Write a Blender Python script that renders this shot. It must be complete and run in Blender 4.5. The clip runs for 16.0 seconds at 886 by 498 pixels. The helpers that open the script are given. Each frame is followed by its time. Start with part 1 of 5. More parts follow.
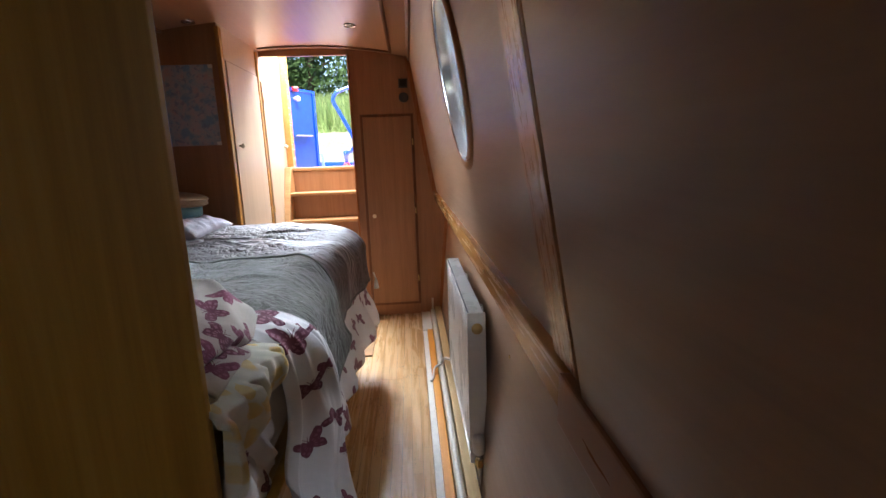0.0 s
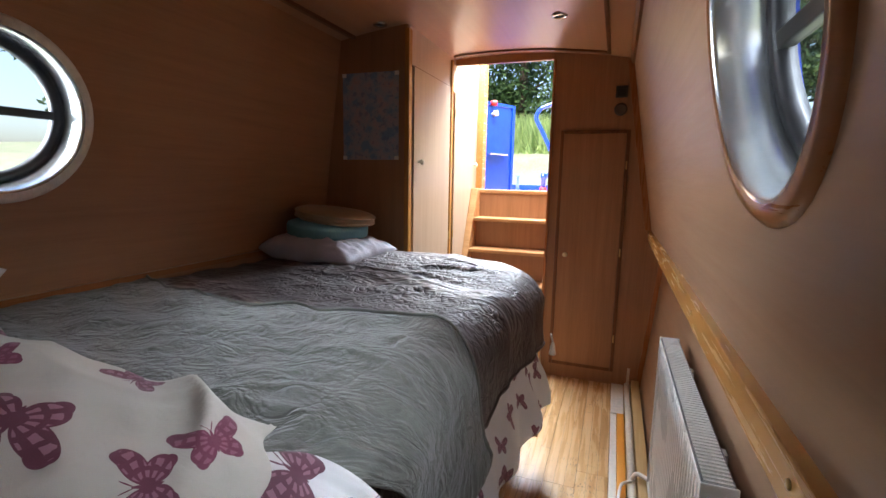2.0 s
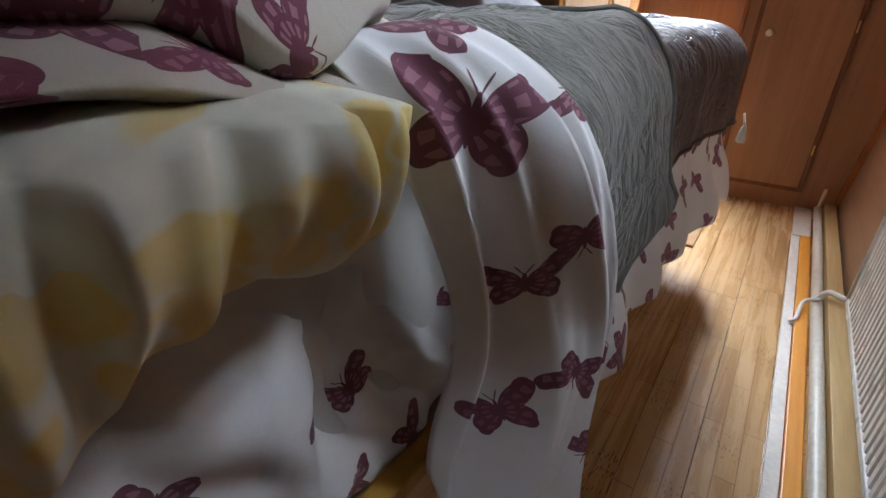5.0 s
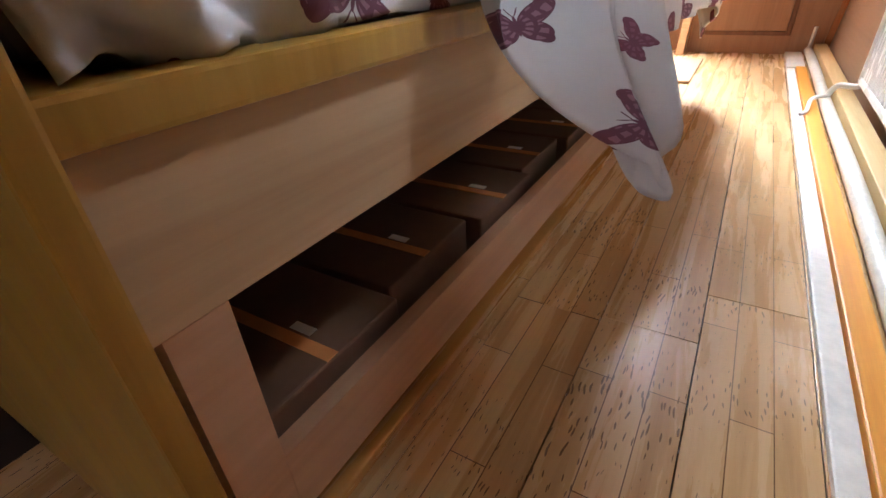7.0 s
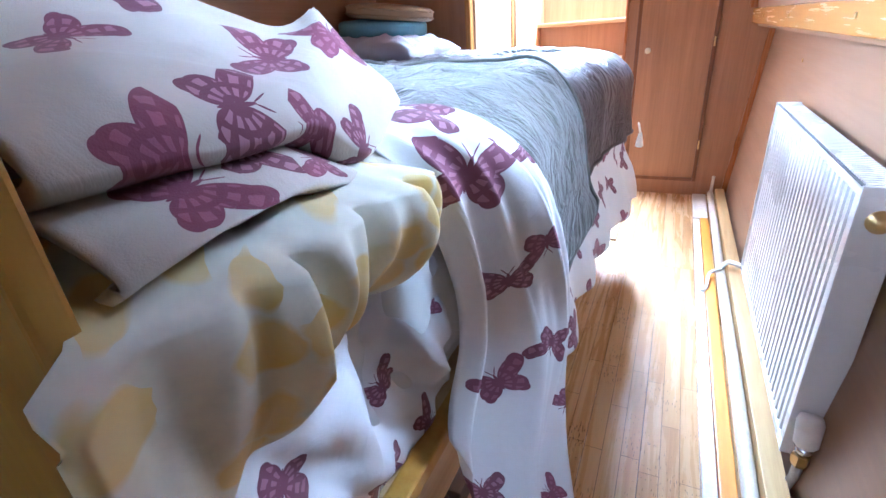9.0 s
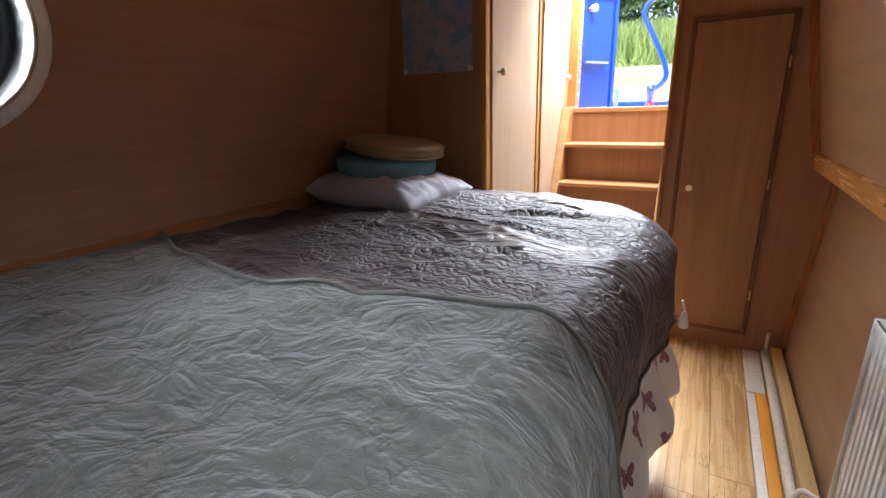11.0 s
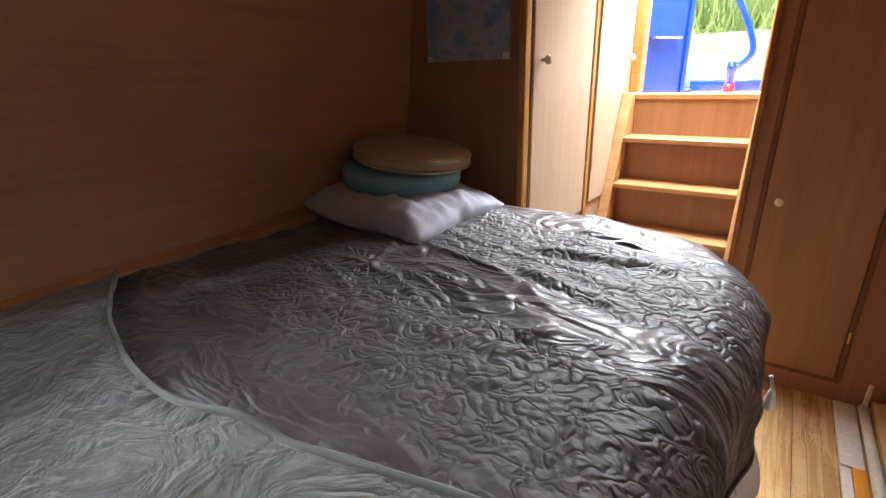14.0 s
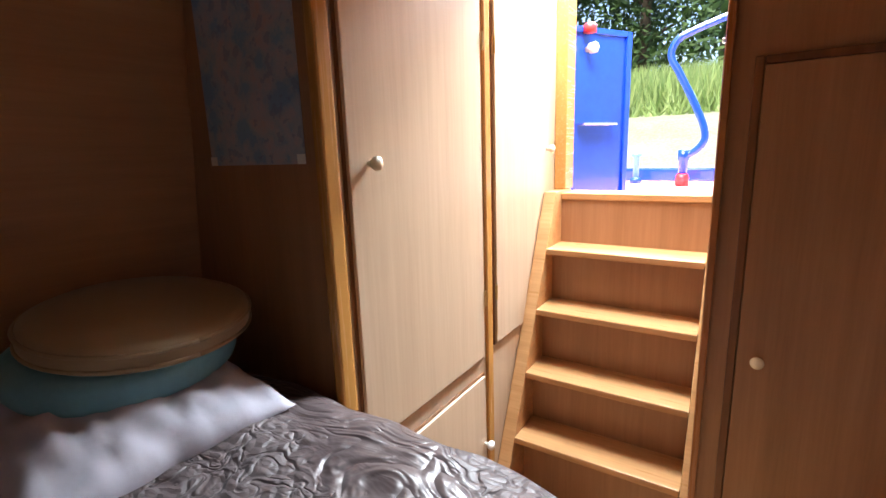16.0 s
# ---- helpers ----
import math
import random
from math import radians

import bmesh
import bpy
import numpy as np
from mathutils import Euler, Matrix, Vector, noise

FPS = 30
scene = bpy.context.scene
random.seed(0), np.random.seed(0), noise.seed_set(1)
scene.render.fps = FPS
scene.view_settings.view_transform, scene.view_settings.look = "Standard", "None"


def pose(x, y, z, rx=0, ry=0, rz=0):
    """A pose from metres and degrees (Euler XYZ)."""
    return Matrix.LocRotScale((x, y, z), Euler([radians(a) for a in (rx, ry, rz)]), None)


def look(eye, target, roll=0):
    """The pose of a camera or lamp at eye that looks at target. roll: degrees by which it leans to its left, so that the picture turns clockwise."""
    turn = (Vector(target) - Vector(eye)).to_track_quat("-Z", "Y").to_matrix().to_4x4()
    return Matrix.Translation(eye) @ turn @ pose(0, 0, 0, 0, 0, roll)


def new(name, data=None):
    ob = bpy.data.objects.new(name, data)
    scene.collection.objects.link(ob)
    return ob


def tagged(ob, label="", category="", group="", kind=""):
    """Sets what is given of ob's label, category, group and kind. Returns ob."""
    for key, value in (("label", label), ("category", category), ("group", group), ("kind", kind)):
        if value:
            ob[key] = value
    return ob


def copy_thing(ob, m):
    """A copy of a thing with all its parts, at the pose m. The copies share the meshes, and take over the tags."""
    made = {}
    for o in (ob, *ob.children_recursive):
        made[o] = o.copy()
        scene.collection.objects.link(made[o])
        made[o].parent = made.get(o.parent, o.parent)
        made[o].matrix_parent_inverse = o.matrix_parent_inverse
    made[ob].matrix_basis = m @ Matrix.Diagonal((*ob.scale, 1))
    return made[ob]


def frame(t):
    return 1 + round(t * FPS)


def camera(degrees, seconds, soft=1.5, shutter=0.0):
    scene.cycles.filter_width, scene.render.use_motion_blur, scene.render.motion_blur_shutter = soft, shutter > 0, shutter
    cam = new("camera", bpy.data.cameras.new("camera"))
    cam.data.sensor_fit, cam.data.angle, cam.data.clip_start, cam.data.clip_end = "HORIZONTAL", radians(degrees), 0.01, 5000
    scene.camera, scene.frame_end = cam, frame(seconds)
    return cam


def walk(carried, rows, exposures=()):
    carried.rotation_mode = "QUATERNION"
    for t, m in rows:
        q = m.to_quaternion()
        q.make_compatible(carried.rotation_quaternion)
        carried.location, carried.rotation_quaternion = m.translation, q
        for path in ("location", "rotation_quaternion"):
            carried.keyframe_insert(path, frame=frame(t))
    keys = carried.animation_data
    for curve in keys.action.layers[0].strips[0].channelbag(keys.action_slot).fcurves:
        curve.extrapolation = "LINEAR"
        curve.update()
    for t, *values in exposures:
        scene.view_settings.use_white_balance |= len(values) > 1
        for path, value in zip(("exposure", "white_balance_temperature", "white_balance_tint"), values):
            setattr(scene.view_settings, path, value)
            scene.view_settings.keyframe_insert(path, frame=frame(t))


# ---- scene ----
cam = camera(86.8, 16.0)
EXPOSURES = [(0.0, 2.0, 5900, 10), (3.0, 1.75, 6100, 10), (5.2, 1.9, 5900, 10), (7.3, 3.55, 5700, 10), (8.5, 3.75, 4700, 10), (9.0, 3.75, 4600, 10), (9.6, 2.75, 5300, 10), (10.2, 2.2, 5800, 10), (12.3, 1.65, 6300, 10), (14.3, 2.05, 6300, 10), (16.0, 1.85, 6200, 10)]
PATH = [
    (0, (-0.034, -0.339, 1.259), (0.094, 1.617, 0.862), -2.0),
    (0.5, (-0.025, -0.159, 1.264), (-0.058, 1.8, 0.864), -0.8),
    (1, (-0.029, 0.027, 1.258), (-0.244, 1.983, 0.901), -0.4),
    (1.5, (-0.035, 0.172, 1.273), (-0.45, 2.107, 0.983), 0.2),
    (2, (-0.042, 0.299, 1.264), (-0.719, 2.157, 0.966), 1.1),
    (2.5, (-0.078, 0.356, 1.244), (-0.971, 2.103, 0.857), 2.2),
    (3, (-0.13, 0.407, 1.194), (-1.155, 2.042, 0.669), 3.0),
    (3.5, (-0.148, 0.436, 1.135), (-1.274, 1.949, 0.468), 1.6),
    (4, (-0.156, 0.442, 1.093), (-1.29, 1.861, 0.256), 1.9),
    (4.5, (-0.165, 0.432, 1.025), (-1.258, 1.829, 0.101), 1.0),
    (5, (-0.160, 0.432, 0.915), (-1.193, 1.881, -0.003), -0.0),
    (7.5, (-0.154, 0.252, 0.432), (-1.05, 1.704, -0.605), -4.5),
    (8, (-0.133, 0.225, 0.545), (-1.012, 1.755, -0.395), -5.4),
    (8.5, (-0.131, 0.238, 0.718), (-0.933, 1.818, -0.213), -5.0),
    (9, (-0.150, 0.284, 0.977), (-0.968, 1.907, 0.139), -4.3),
    (9.5, (-0.127, 0.331, 1.139), (-1.037, 2.001, 0.519), -3.8),
    (10, (-0.183, 0.455, 1.194), (-1.156, 2.101, 0.607), -1.5),
    (12.5, (-0.281, 0.981, 1.262), (-1.168, 2.677, 0.684), -2.1),
    (13, (-0.303, 0.996, 1.299), (-1.372, 2.57, 0.683), -2.4),
    (13.5, (-0.325, 1.024, 1.310), (-1.457, 2.516, 0.610), -2.2),
    (14, (-0.348, 1.084, 1.313), (-1.448, 2.602, 0.616), -1.9),
    (14.5, (-0.352, 1.303, 1.292), (-1.429, 2.887, 0.715), -1.5),
    (15, (-0.326, 1.482, 1.33), (-1.391, 3.111, 0.869), -1.8),
    (15.5, (-0.333, 1.678, 1.385), (-1.352, 3.347, 0.965), -1.2),
    (16, (-0.361, 1.897, 1.371), (-1.446, 3.527, 0.962), -2.0),
]
walk(cam, [(t, look(eye, target, roll)) for t, eye, target, roll in PATH], EXPOSURES)

SKY, SUN, HATCH_W, STERN_W, PORT_W = 0.12, 1.2, 24.0, 255.0, 34.0

# ---- light ----
world = bpy.data.worlds.new("sky")
scene.world = world
world.use_nodes = True
wn = world.node_tree
sky = wn.nodes.new("ShaderNodeTexSky")
sky.sky_type = "NISHITA"
sky.sun_disc = False
sky.sun_elevation = radians(48)
sky.sun_rotation = radians(200)
sky.air_density, sky.dust_density = 1.0, 3.0
wn.links.new(sky.outputs[0], wn.nodes["Background"].inputs[0])
wn.nodes["Background"].inputs[1].default_value = SKY

sun_data = bpy.data.lights.new("sun", "SUN")
sun_data.energy, sun_data.angle, sun_data.color = SUN, radians(12), (1.0, 0.96, 0.9)
sun = new("sun", sun_data)
sun.matrix_world = look((0, 0, 20), (Vector((0, 0, 20)) - Vector((math.sin(radians(200)) * math.cos(radians(48)), math.cos(radians(200)) * math.cos(radians(48)), math.sin(radians(48))))))


def area(name, eye, target, sx, sy, watts, colour=(1, 1, 1)):
    d = bpy.data.lights.new(name, "AREA")
    d.shape, d.size, d.size_y, d.energy, d.color = "RECTANGLE", sx, sy, watts, colour
    o = new(name, d)
    o.matrix_world = look(eye, target)
    return o


# daylight that falls through the open roof hatch, the stern doors and the portholes
area("hatch_daylight", (-0.75, 3.60, 2.42), (-0.75, 3.55, 1.0), 0.60, 0.45, HATCH_W, (0.90, 0.96, 1.0))
area("stern_daylight", (-0.75, 5.3, 3.5), (-0.75, 2.6, 0.6), 1.8, 1.2, STERN_W, (0.90, 0.96, 1.0))
area("porthole_daylight_right", (1.00, 0.92, 2.50), (0.06, 0.93, 1.45), 1.2, 1.5, 1.25 * PORT_W, (0.86, 0.94, 1.0))
area("porthole_daylight_left", (-2.75, 0.62, 1.62), (-1.50, 1.06, 1.41), 0.9, 0.9, 1.75 * PORT_W, (0.86, 0.94, 1.0))


# ---- small mesh helpers ----
def obj(name, bm, mat, smooth=False):
    me = bpy.data.meshes.new(name)
    bmesh.ops.recalc_face_normals(bm, faces=bm.faces[:])
    bm.to_mesh(me)
    bm.free()
    me.materials.append(mat)
    if smooth:
        for p in me.polygons:
            p.use_smooth = True
    return new(name, me)


def part(name, bm, mat, parent, label="", smooth=False):
    o = obj(name, bm, mat, smooth)
    o.parent = parent
    o.matrix_parent_inverse = parent.matrix_world.inverted()
    if label:
        o["label"] = label
    return o


def thing(name, place, label, category, group="", kind=""):
    o = new(name)
    o.empty_display_size = 0.05
    o.location = place
    bpy.context.view_layer.update()
    return tagged(o, label, category, group, kind)


def box(x0, x1, y0, y1, z0, z1, bevel=0.0, bm=None):
    b = bmesh.new()
    r = bmesh.ops.create_cube(b, size=1)
    for v in r["verts"]:
        v.co = Vector((x0 + (v.co.x + 0.5) * (x1 - x0), y0 + (v.co.y + 0.5) * (y1 - y0), z0 + (v.co.z + 0.5) * (z1 - z0)))
    if bevel:
        bmesh.ops.bevel(b, geom=b.edges[:], offset=bevel, segments=2, affect="EDGES", profile=0.6)
    return merge(bm, b)


def merge(bm, b):
    if bm is None:
        return b
    me = bpy.data.meshes.new("tmp")
    b.to_mesh(me)
    bm.from_mesh(me)
    bpy.data.meshes.remove(me)
    b.free()
    return bm


def prism(points, axis, a, b, bevel=0.0, bm=None):
    """A polygon in the plane across axis, given by its two other coordinates in order, from a to b along it."""
    m = bmesh.new()

    def at(p, t):
        return {"x": (t, p[0], p[1]), "y": (p[0], t, p[1]), "z": (p[0], p[1], t)}[axis]

    lo = [m.verts.new(at(p, a)) for p in points]
    hi = [m.verts.new(at(p, b)) for p in points]
    n = len(points)
    m.faces.new(lo)
    m.faces.new(hi[::-1])
    for k in range(n):
        m.faces.new((lo[k], hi[k], hi[(k + 1) % n], lo[(k + 1) % n]))
    bmesh.ops.recalc_face_normals(m, faces=m.faces[:])
    if bevel:
        bmesh.ops.bevel(m, geom=m.edges[:], offset=bevel, segments=2, affect="EDGES", profile=0.6)
    return merge(bm, m)


def tube(path, radius, sides=12, bm=None, closed=False):
    m = bmesh.new()
    pts = [Vector(p) for p in path]
    rings, prev = [], None
    n = len(pts)
    for k, p in enumerate(pts):
        d = (pts[min(k + 1, n - 1)] - pts[max(k - 1, 0)]).normalized()
        up = prev if prev is not None else (Vector((0, 0, 1)) if abs(d.z) < 0.9 else Vector((1, 0, 0)))
        side = d.cross(up).normalized()
        up = side.cross(d).normalized()
        prev = up
        r = radius[k] if isinstance(radius, (list, tuple)) else radius
        rings.append([m.verts.new(p + r * (math.cos(2 * math.pi * s / sides) * side + math.sin(2 * math.pi * s / sides) * up)) for s in range(sides)])
    for a, b in zip(rings, rings[1:]):
        for s in range(sides):
            m.faces.new((a[s], a[(s + 1) % sides], b[(s + 1) % sides], b[s]))
    m.faces.new(rings[0][::-1])
    m.faces.new(rings[-1])
    return merge(bm, m)


def lathe(profile, matrix, sides=32, bm=None, cap=True):
    """Turns (radius, height) pairs about z, then places the result by the matrix."""
    m = bmesh.new()
    rings = [[m.verts.new(matrix @ Vector((r * math.cos(2 * math.pi * s / sides), r * math.sin(2 * math.pi * s / sides), h))) for s in range(sides)] for r, h in profile]
    for a, b in zip(rings, rings[1:]):
        for s in range(sides):
            m.faces.new((a[s], a[(s + 1) % sides], b[(s + 1) % sides], b[s]))
    if cap:
        m.faces.new(rings[0][::-1])
        m.faces.new(rings[-1])
    return merge(bm, m)


def sheet(place, us, vs, thick=0.006):
    """A cloth: place(u, v) gives its points; it carries its flat measures as uv and has a thickness."""
    m = bmesh.new()
    uv = m.loops.layers.uv.new("flat")
    grid = [[m.verts.new(place(u, v)) for v in vs] for u in us]
    for i in range(len(us) - 1):
        for j in range(len(vs) - 1):
            f = m.faces.new((grid[i][j], grid[i + 1][j], grid[i + 1][j + 1], grid[i][j + 1]))
            for l, (a, b) in zip(f.loops, ((i, j), (i + 1, j), (i + 1, j + 1), (i, j + 1))):
                l[uv].uv = (us[a], vs[b])
    if thick:
        m.normal_update()
        bmesh.ops.solidify(m, geom=m.faces[:], thickness=thick)
    return m


def steps(a, b, n):
    return [a + (b - a) * k / n for k in range(n + 1)]


def nz(x, y, z=0.0):
    return noise.noise(Vector((x, y, z)))


# ---- materials ----
class Nodes:
    def __init__(self, name):
        self.mat = bpy.data.materials.new(name)
        self.mat.use_nodes = True
        self.t = self.mat.node_tree
        self.bsdf = self.t.nodes["Principled BSDF"]

    def put(self, kind, inputs=(), out=0, operation="", feature="", voronoi_dimensions="", rotation_type=""):
        n = self.t.nodes.new(kind)
        if operation:
            n.operation = operation
        if feature:
            n.feature = feature
        if voronoi_dimensions:
            n.voronoi_dimensions = voronoi_dimensions
        if rotation_type:
            n.rotation_type = rotation_type
        for k, v in dict(inputs).items():
            self.wire(v, n.inputs[k])
        return n.outputs[out]

    def wire(self, v, socket):
        if isinstance(v, bpy.types.NodeSocket):
            self.t.links.new(v, socket)
        else:
            socket.default_value = v

    def math(self, op, a, b=0.0, c=0.0):
        return self.put("ShaderNodeMath", {0: a, 1: b, 2: c}, operation=op)

    def vmath(self, op, a, b=(0, 0, 0), out=0):
        return self.put("ShaderNodeVectorMath", {0: a, 1: b}, out, operation=op)

    def coords(self, scale=(1, 1, 1), kind="Object", rot=(0, 0, 0)):
        c = self.t.nodes.new("ShaderNodeTexCoord").outputs[kind]
        return self.put("ShaderNodeMapping", {0: c, 2: rot, 3: scale})

    def noise(self, vec, scale, detail=4.0, rough=0.55, out=0, distortion=0.0):
        return self.put("ShaderNodeTexNoise", {"Vector": vec, "Scale": scale, "Detail": detail, "Roughness": rough, "Distortion": distortion}, out)

    def ramp(self, fac, stops):
        n = self.t.nodes.new("ShaderNodeValToRGB")
        e = n.color_ramp.elements
        while len(e) < len(stops):
            e.new(0.5)
        for el, (p, c) in zip(e, stops):
            el.position, el.color = p, (*c, 1)
        self.wire(fac, n.inputs[0])
        return n.outputs[0]

    def mix(self, fac, a, b, blend="MIX"):
        n = self.t.nodes.new("ShaderNodeMix")
        n.data_type, n.blend_type = "RGBA", blend
        self.wire(fac, n.inputs[0])
        for v, s in ((a, n.inputs[6]), (b, n.inputs[7])):
            self.wire((*v, 1) if isinstance(v, tuple) and len(v) == 3 else v, s)
        return n.outputs[2]

    def finish(self, colour, rough=0.5, bump=None, strength=0.3, distance=0.002, **more):
        self.wire((*colour, 1) if isinstance(colour, tuple) else colour, self.bsdf.inputs["Base Color"])
        self.wire(rough, self.bsdf.inputs["Roughness"])
        for k, v in more.items():
            self.wire(v, self.bsdf.inputs[k.replace("_", " ")])
        if bump is not None:
            b = self.put("ShaderNodeBump", {"Height": bump, "Strength": strength, "Distance": distance})
            self.wire(b, self.bsdf.inputs["Normal"])
        return self.mat


def wood(name, dark, mid, light, along="z", rough=0.42, scale=1.0, contrast=1.0, vary=False):
    """Veneer or timber with its grain along one axis of the world."""
    n = Nodes(name)
    s = {"x": (1.2, 26, 26), "y": (26, 1.2, 26), "z": (26, 26, 1.2)}[along]
    vec = n.coords(tuple(k * scale for k in s))
    if vary:
        rnd = n.put("ShaderNodeObjectInfo", out=5)
        vec = n.vmath("ADD", vec, n.put("ShaderNodeCombineXYZ", {0: n.math("MULTIPLY", rnd, 31.0), 1: n.math("MULTIPLY", rnd, 17.0), 2: n.math("MULTIPLY", rnd, 23.0)}))
    g1 = n.noise(vec, 1.0, 6.0, 0.62, distortion=0.4)
    g2 = n.noise(vec, 5.0, 3.0, 0.6)
    big = n.noise(n.coords((1, 1, 1)), 2.3, 3.0)
    f = n.math("ADD", n.math("MULTIPLY", g1, 0.6), n.math("MULTIPLY", g2, 0.25))
    f = n.math("ADD", f, n.math("MULTIPLY", big, 0.15))
    w = 0.17 / contrast
    col = n.ramp(f, [(0.5 - w, dark), (0.5, mid), (0.5 + w, light)])
    if vary:
        col = n.mix(n.math("MULTIPLY", rnd, 0.35), col, mid)
    r = n.math("ADD", n.math("MULTIPLY", g2, 0.16), rough - 0.08)
    return n.finish(col, r, g2, 0.10, 0.001)


oak_v = wood("oak_veneer_upright", (0.24, 0.115, 0.052), (0.33, 0.165, 0.078), (0.41, 0.215, 0.108), "z", 0.36, 1.0, 0.7)
oak_h = wood("oak_veneer_lengthwise", (0.26, 0.128, 0.062), (0.36, 0.185, 0.092), (0.44, 0.24, 0.125), "y", 0.40, 1.0, 0.6)
oak_x = wood("oak_veneer_crosswise", (0.24, 0.115, 0.052), (0.33, 0.165, 0.078), (0.41, 0.215, 0.108), "x", 0.36, 1.0, 0.7)
pale_v = wood("pale_oak_door", (0.43, 0.305, 0.20), (0.51, 0.375, 0.255), (0.58, 0.44, 0.31), "z", 0.36, 1.0, 0.7)
lining = wood("side_lining", (0.24, 0.135, 0.075), (0.32, 0.19, 0.11), (0.39, 0.245, 0.15), "y", 0.38, 0.8, 0.6)
trim_v = wood("varnished_trim_upright", (0.22, 0.075, 0.02), (0.33, 0.125, 0.035), (0.42, 0.18, 0.06), "z", 0.28, 0.7, 0.45)
trim_y = wood("varnished_trim_lengthwise", (0.34, 0.15, 0.035), (0.46, 0.225, 0.06), (0.55, 0.30, 0.1), "y", 0.26, 0.7, 0.45)
trim_x = wood("varnished_trim_crosswise", (0.22, 0.075, 0.02), (0.33, 0.125, 0.035), (0.42, 0.18, 0.06), "x", 0.28, 0.7, 0.45)
trim_dark = wood("varnished_dark_lengthwise", (0.20, 0.07, 0.02), (0.30, 0.115, 0.033), (0.38, 0.16, 0.055), "y", 0.3, 0.7, 0.45)
trim_gold = wood("varnished_corner_moulding", (0.36, 0.16, 0.035), (0.46, 0.225, 0.06), (0.54, 0.29, 0.09), "z", 0.26, 0.7, 0.45)
groove = wood("dark_moulding", (0.10, 0.035, 0.01), (0.16, 0.06, 0.018), (0.22, 0.09, 0.03), "z", 0.4)
tread_wood = wood("step_oak", (0.40, 0.20, 0.075), (0.52, 0.28, 0.115), (0.62, 0.36, 0.165), "x", 0.30)
pine = wood("yellow_pine", (0.32, 0.155, 0.016), (0.43, 0.23, 0.03), (0.51, 0.30, 0.06), "z", 0.42, 0.6)
ply = wood("pale_plywood", (0.40, 0.24, 0.12), (0.52, 0.34, 0.185), (0.60, 0.42, 0.25), "y", 0.55, 0.5)
pink_wood = wood("planed_softwood", (0.45, 0.24, 0.13), (0.55, 0.31, 0.18), (0.62, 0.37, 0.23), "y", 0.55, 0.6)
ceil_wood = wood("ceiling_veneer", (0.36, 0.19, 0.10), (0.44, 0.245, 0.135), (0.51, 0.30, 0.175), "y", 0.34, 0.6, 0.5)
orange_wood = wood("orange_stained_batten", (0.62, 0.22, 0.015), (0.75, 0.30, 0.025), (0.82, 0.38, 0.05), "y", 0.45)
batten_wood = wood("bare_batten", (0.42, 0.26, 0.09), (0.55, 0.37, 0.15), (0.64, 0.46, 0.22), "y", 0.55)


def plain(name, colour, rough=0.5, metal=0.0, grain=60.0, amount=0.12, bump=0.05, **more):
    n = Nodes(name)
    v = n.coords()
    a = n.noise(v, grain, 4.0)
    b = n.noise(v, grain / 12, 3.0)
    f = n.math("ADD", n.math("MULTIPLY", a, 0.5), n.math("MULTIPLY", b, 0.5))
    lo = tuple(c * (1 - amount) for c in colour)
    hi = tuple(min(1, c * (1 + amount)) for c in colour)
    col = n.ramp(f, [(0.3, lo), (0.7, hi)])
    return n.finish(col, n.math("ADD", n.math("MULTIPLY", b, 0.14), rough - 0.07), a, bump, 0.001, Metallic=metal, **more)


white_enamel = plain("white_radiator_enamel", (0.80, 0.80, 0.78), 0.28, amount=0.025)
white_paint = plain("worn_white_paint", (0.74, 0.70, 0.64), 0.55, amount=0.2)
white_plastic = plain("white_plastic", (0.82, 0.81, 0.78), 0.35)
copper_grey = plain("painted_pipe", (0.62, 0.58, 0.50), 0.4, amount=0.2)
brass = plain("brass", (0.60, 0.42, 0.18), 0.3, 1.0)
chrome = plain("satin_chrome", (0.72, 0.73, 0.75), 0.24, 1.0, bump=0.02)
liner_metal = plain("brushed_aluminium_liner", (0.86, 0.89, 0.94), 0.22, 0.9, bump=0.03)
black_rubber = plain("black_frame", (0.02, 0.02, 0.022), 0.45)
blue_paint = plain("glossy_blue_paint", (0.008, 0.045, 0.40), 0.18, grain=18, amount=0.2, Coat_Weight=0.6)
pale_blue_paint = plain("pale_blue_paint", (0.10, 0.25, 0.62), 0.3)
red_paint = plain("red_paint", (0.55, 0.03, 0.03), 0.35)
deck_paint = plain("faded_pink_deck", (0.56, 0.30, 0.27), 0.6, amount=0.2)
cream = plain("cream_ceramic", (0.74, 0.66, 0.50), 0.25, amount=0.05)
# near-black brown: shade of the under-bed recess put into colour; also backs floor joints
dark_void = plain("dark_gap_shade", (0.035, 0.018, 0.01), 0.7)
light_blue_foam = plain("light_blue_foam", (0.17, 0.38, 0.47), 0.9, amount=0.10, bump=0.2)
jute = plain("brown_mat", (0.34, 0.20, 0.10), 0.95, grain=220, amount=0.3, bump=0.6)
socket_black = plain("black_plastic", (0.015, 0.015, 0.015), 0.4)


def cloth(name, colour, rough=0.85, weave=900.0, sheen=0.2, crease=0.25, amount=0.1):
    n = Nodes(name)
    uv = n.coords(kind="UV")
    w = n.noise(uv, weave, 2.0)
    big = n.noise(uv, 7.0, 5.0, 0.6)
    lo = tuple(c * (1 - amount) for c in colour)
    hi = tuple(min(1, c * (1 + amount)) for c in colour)
    h = n.math("ADD", n.math("MULTIPLY", w, 0.10), big)
    return n.finish(n.ramp(big, [(0.3, lo), (0.7, hi)]), rough, h, crease, 0.012, Sheen_Weight=sheen)


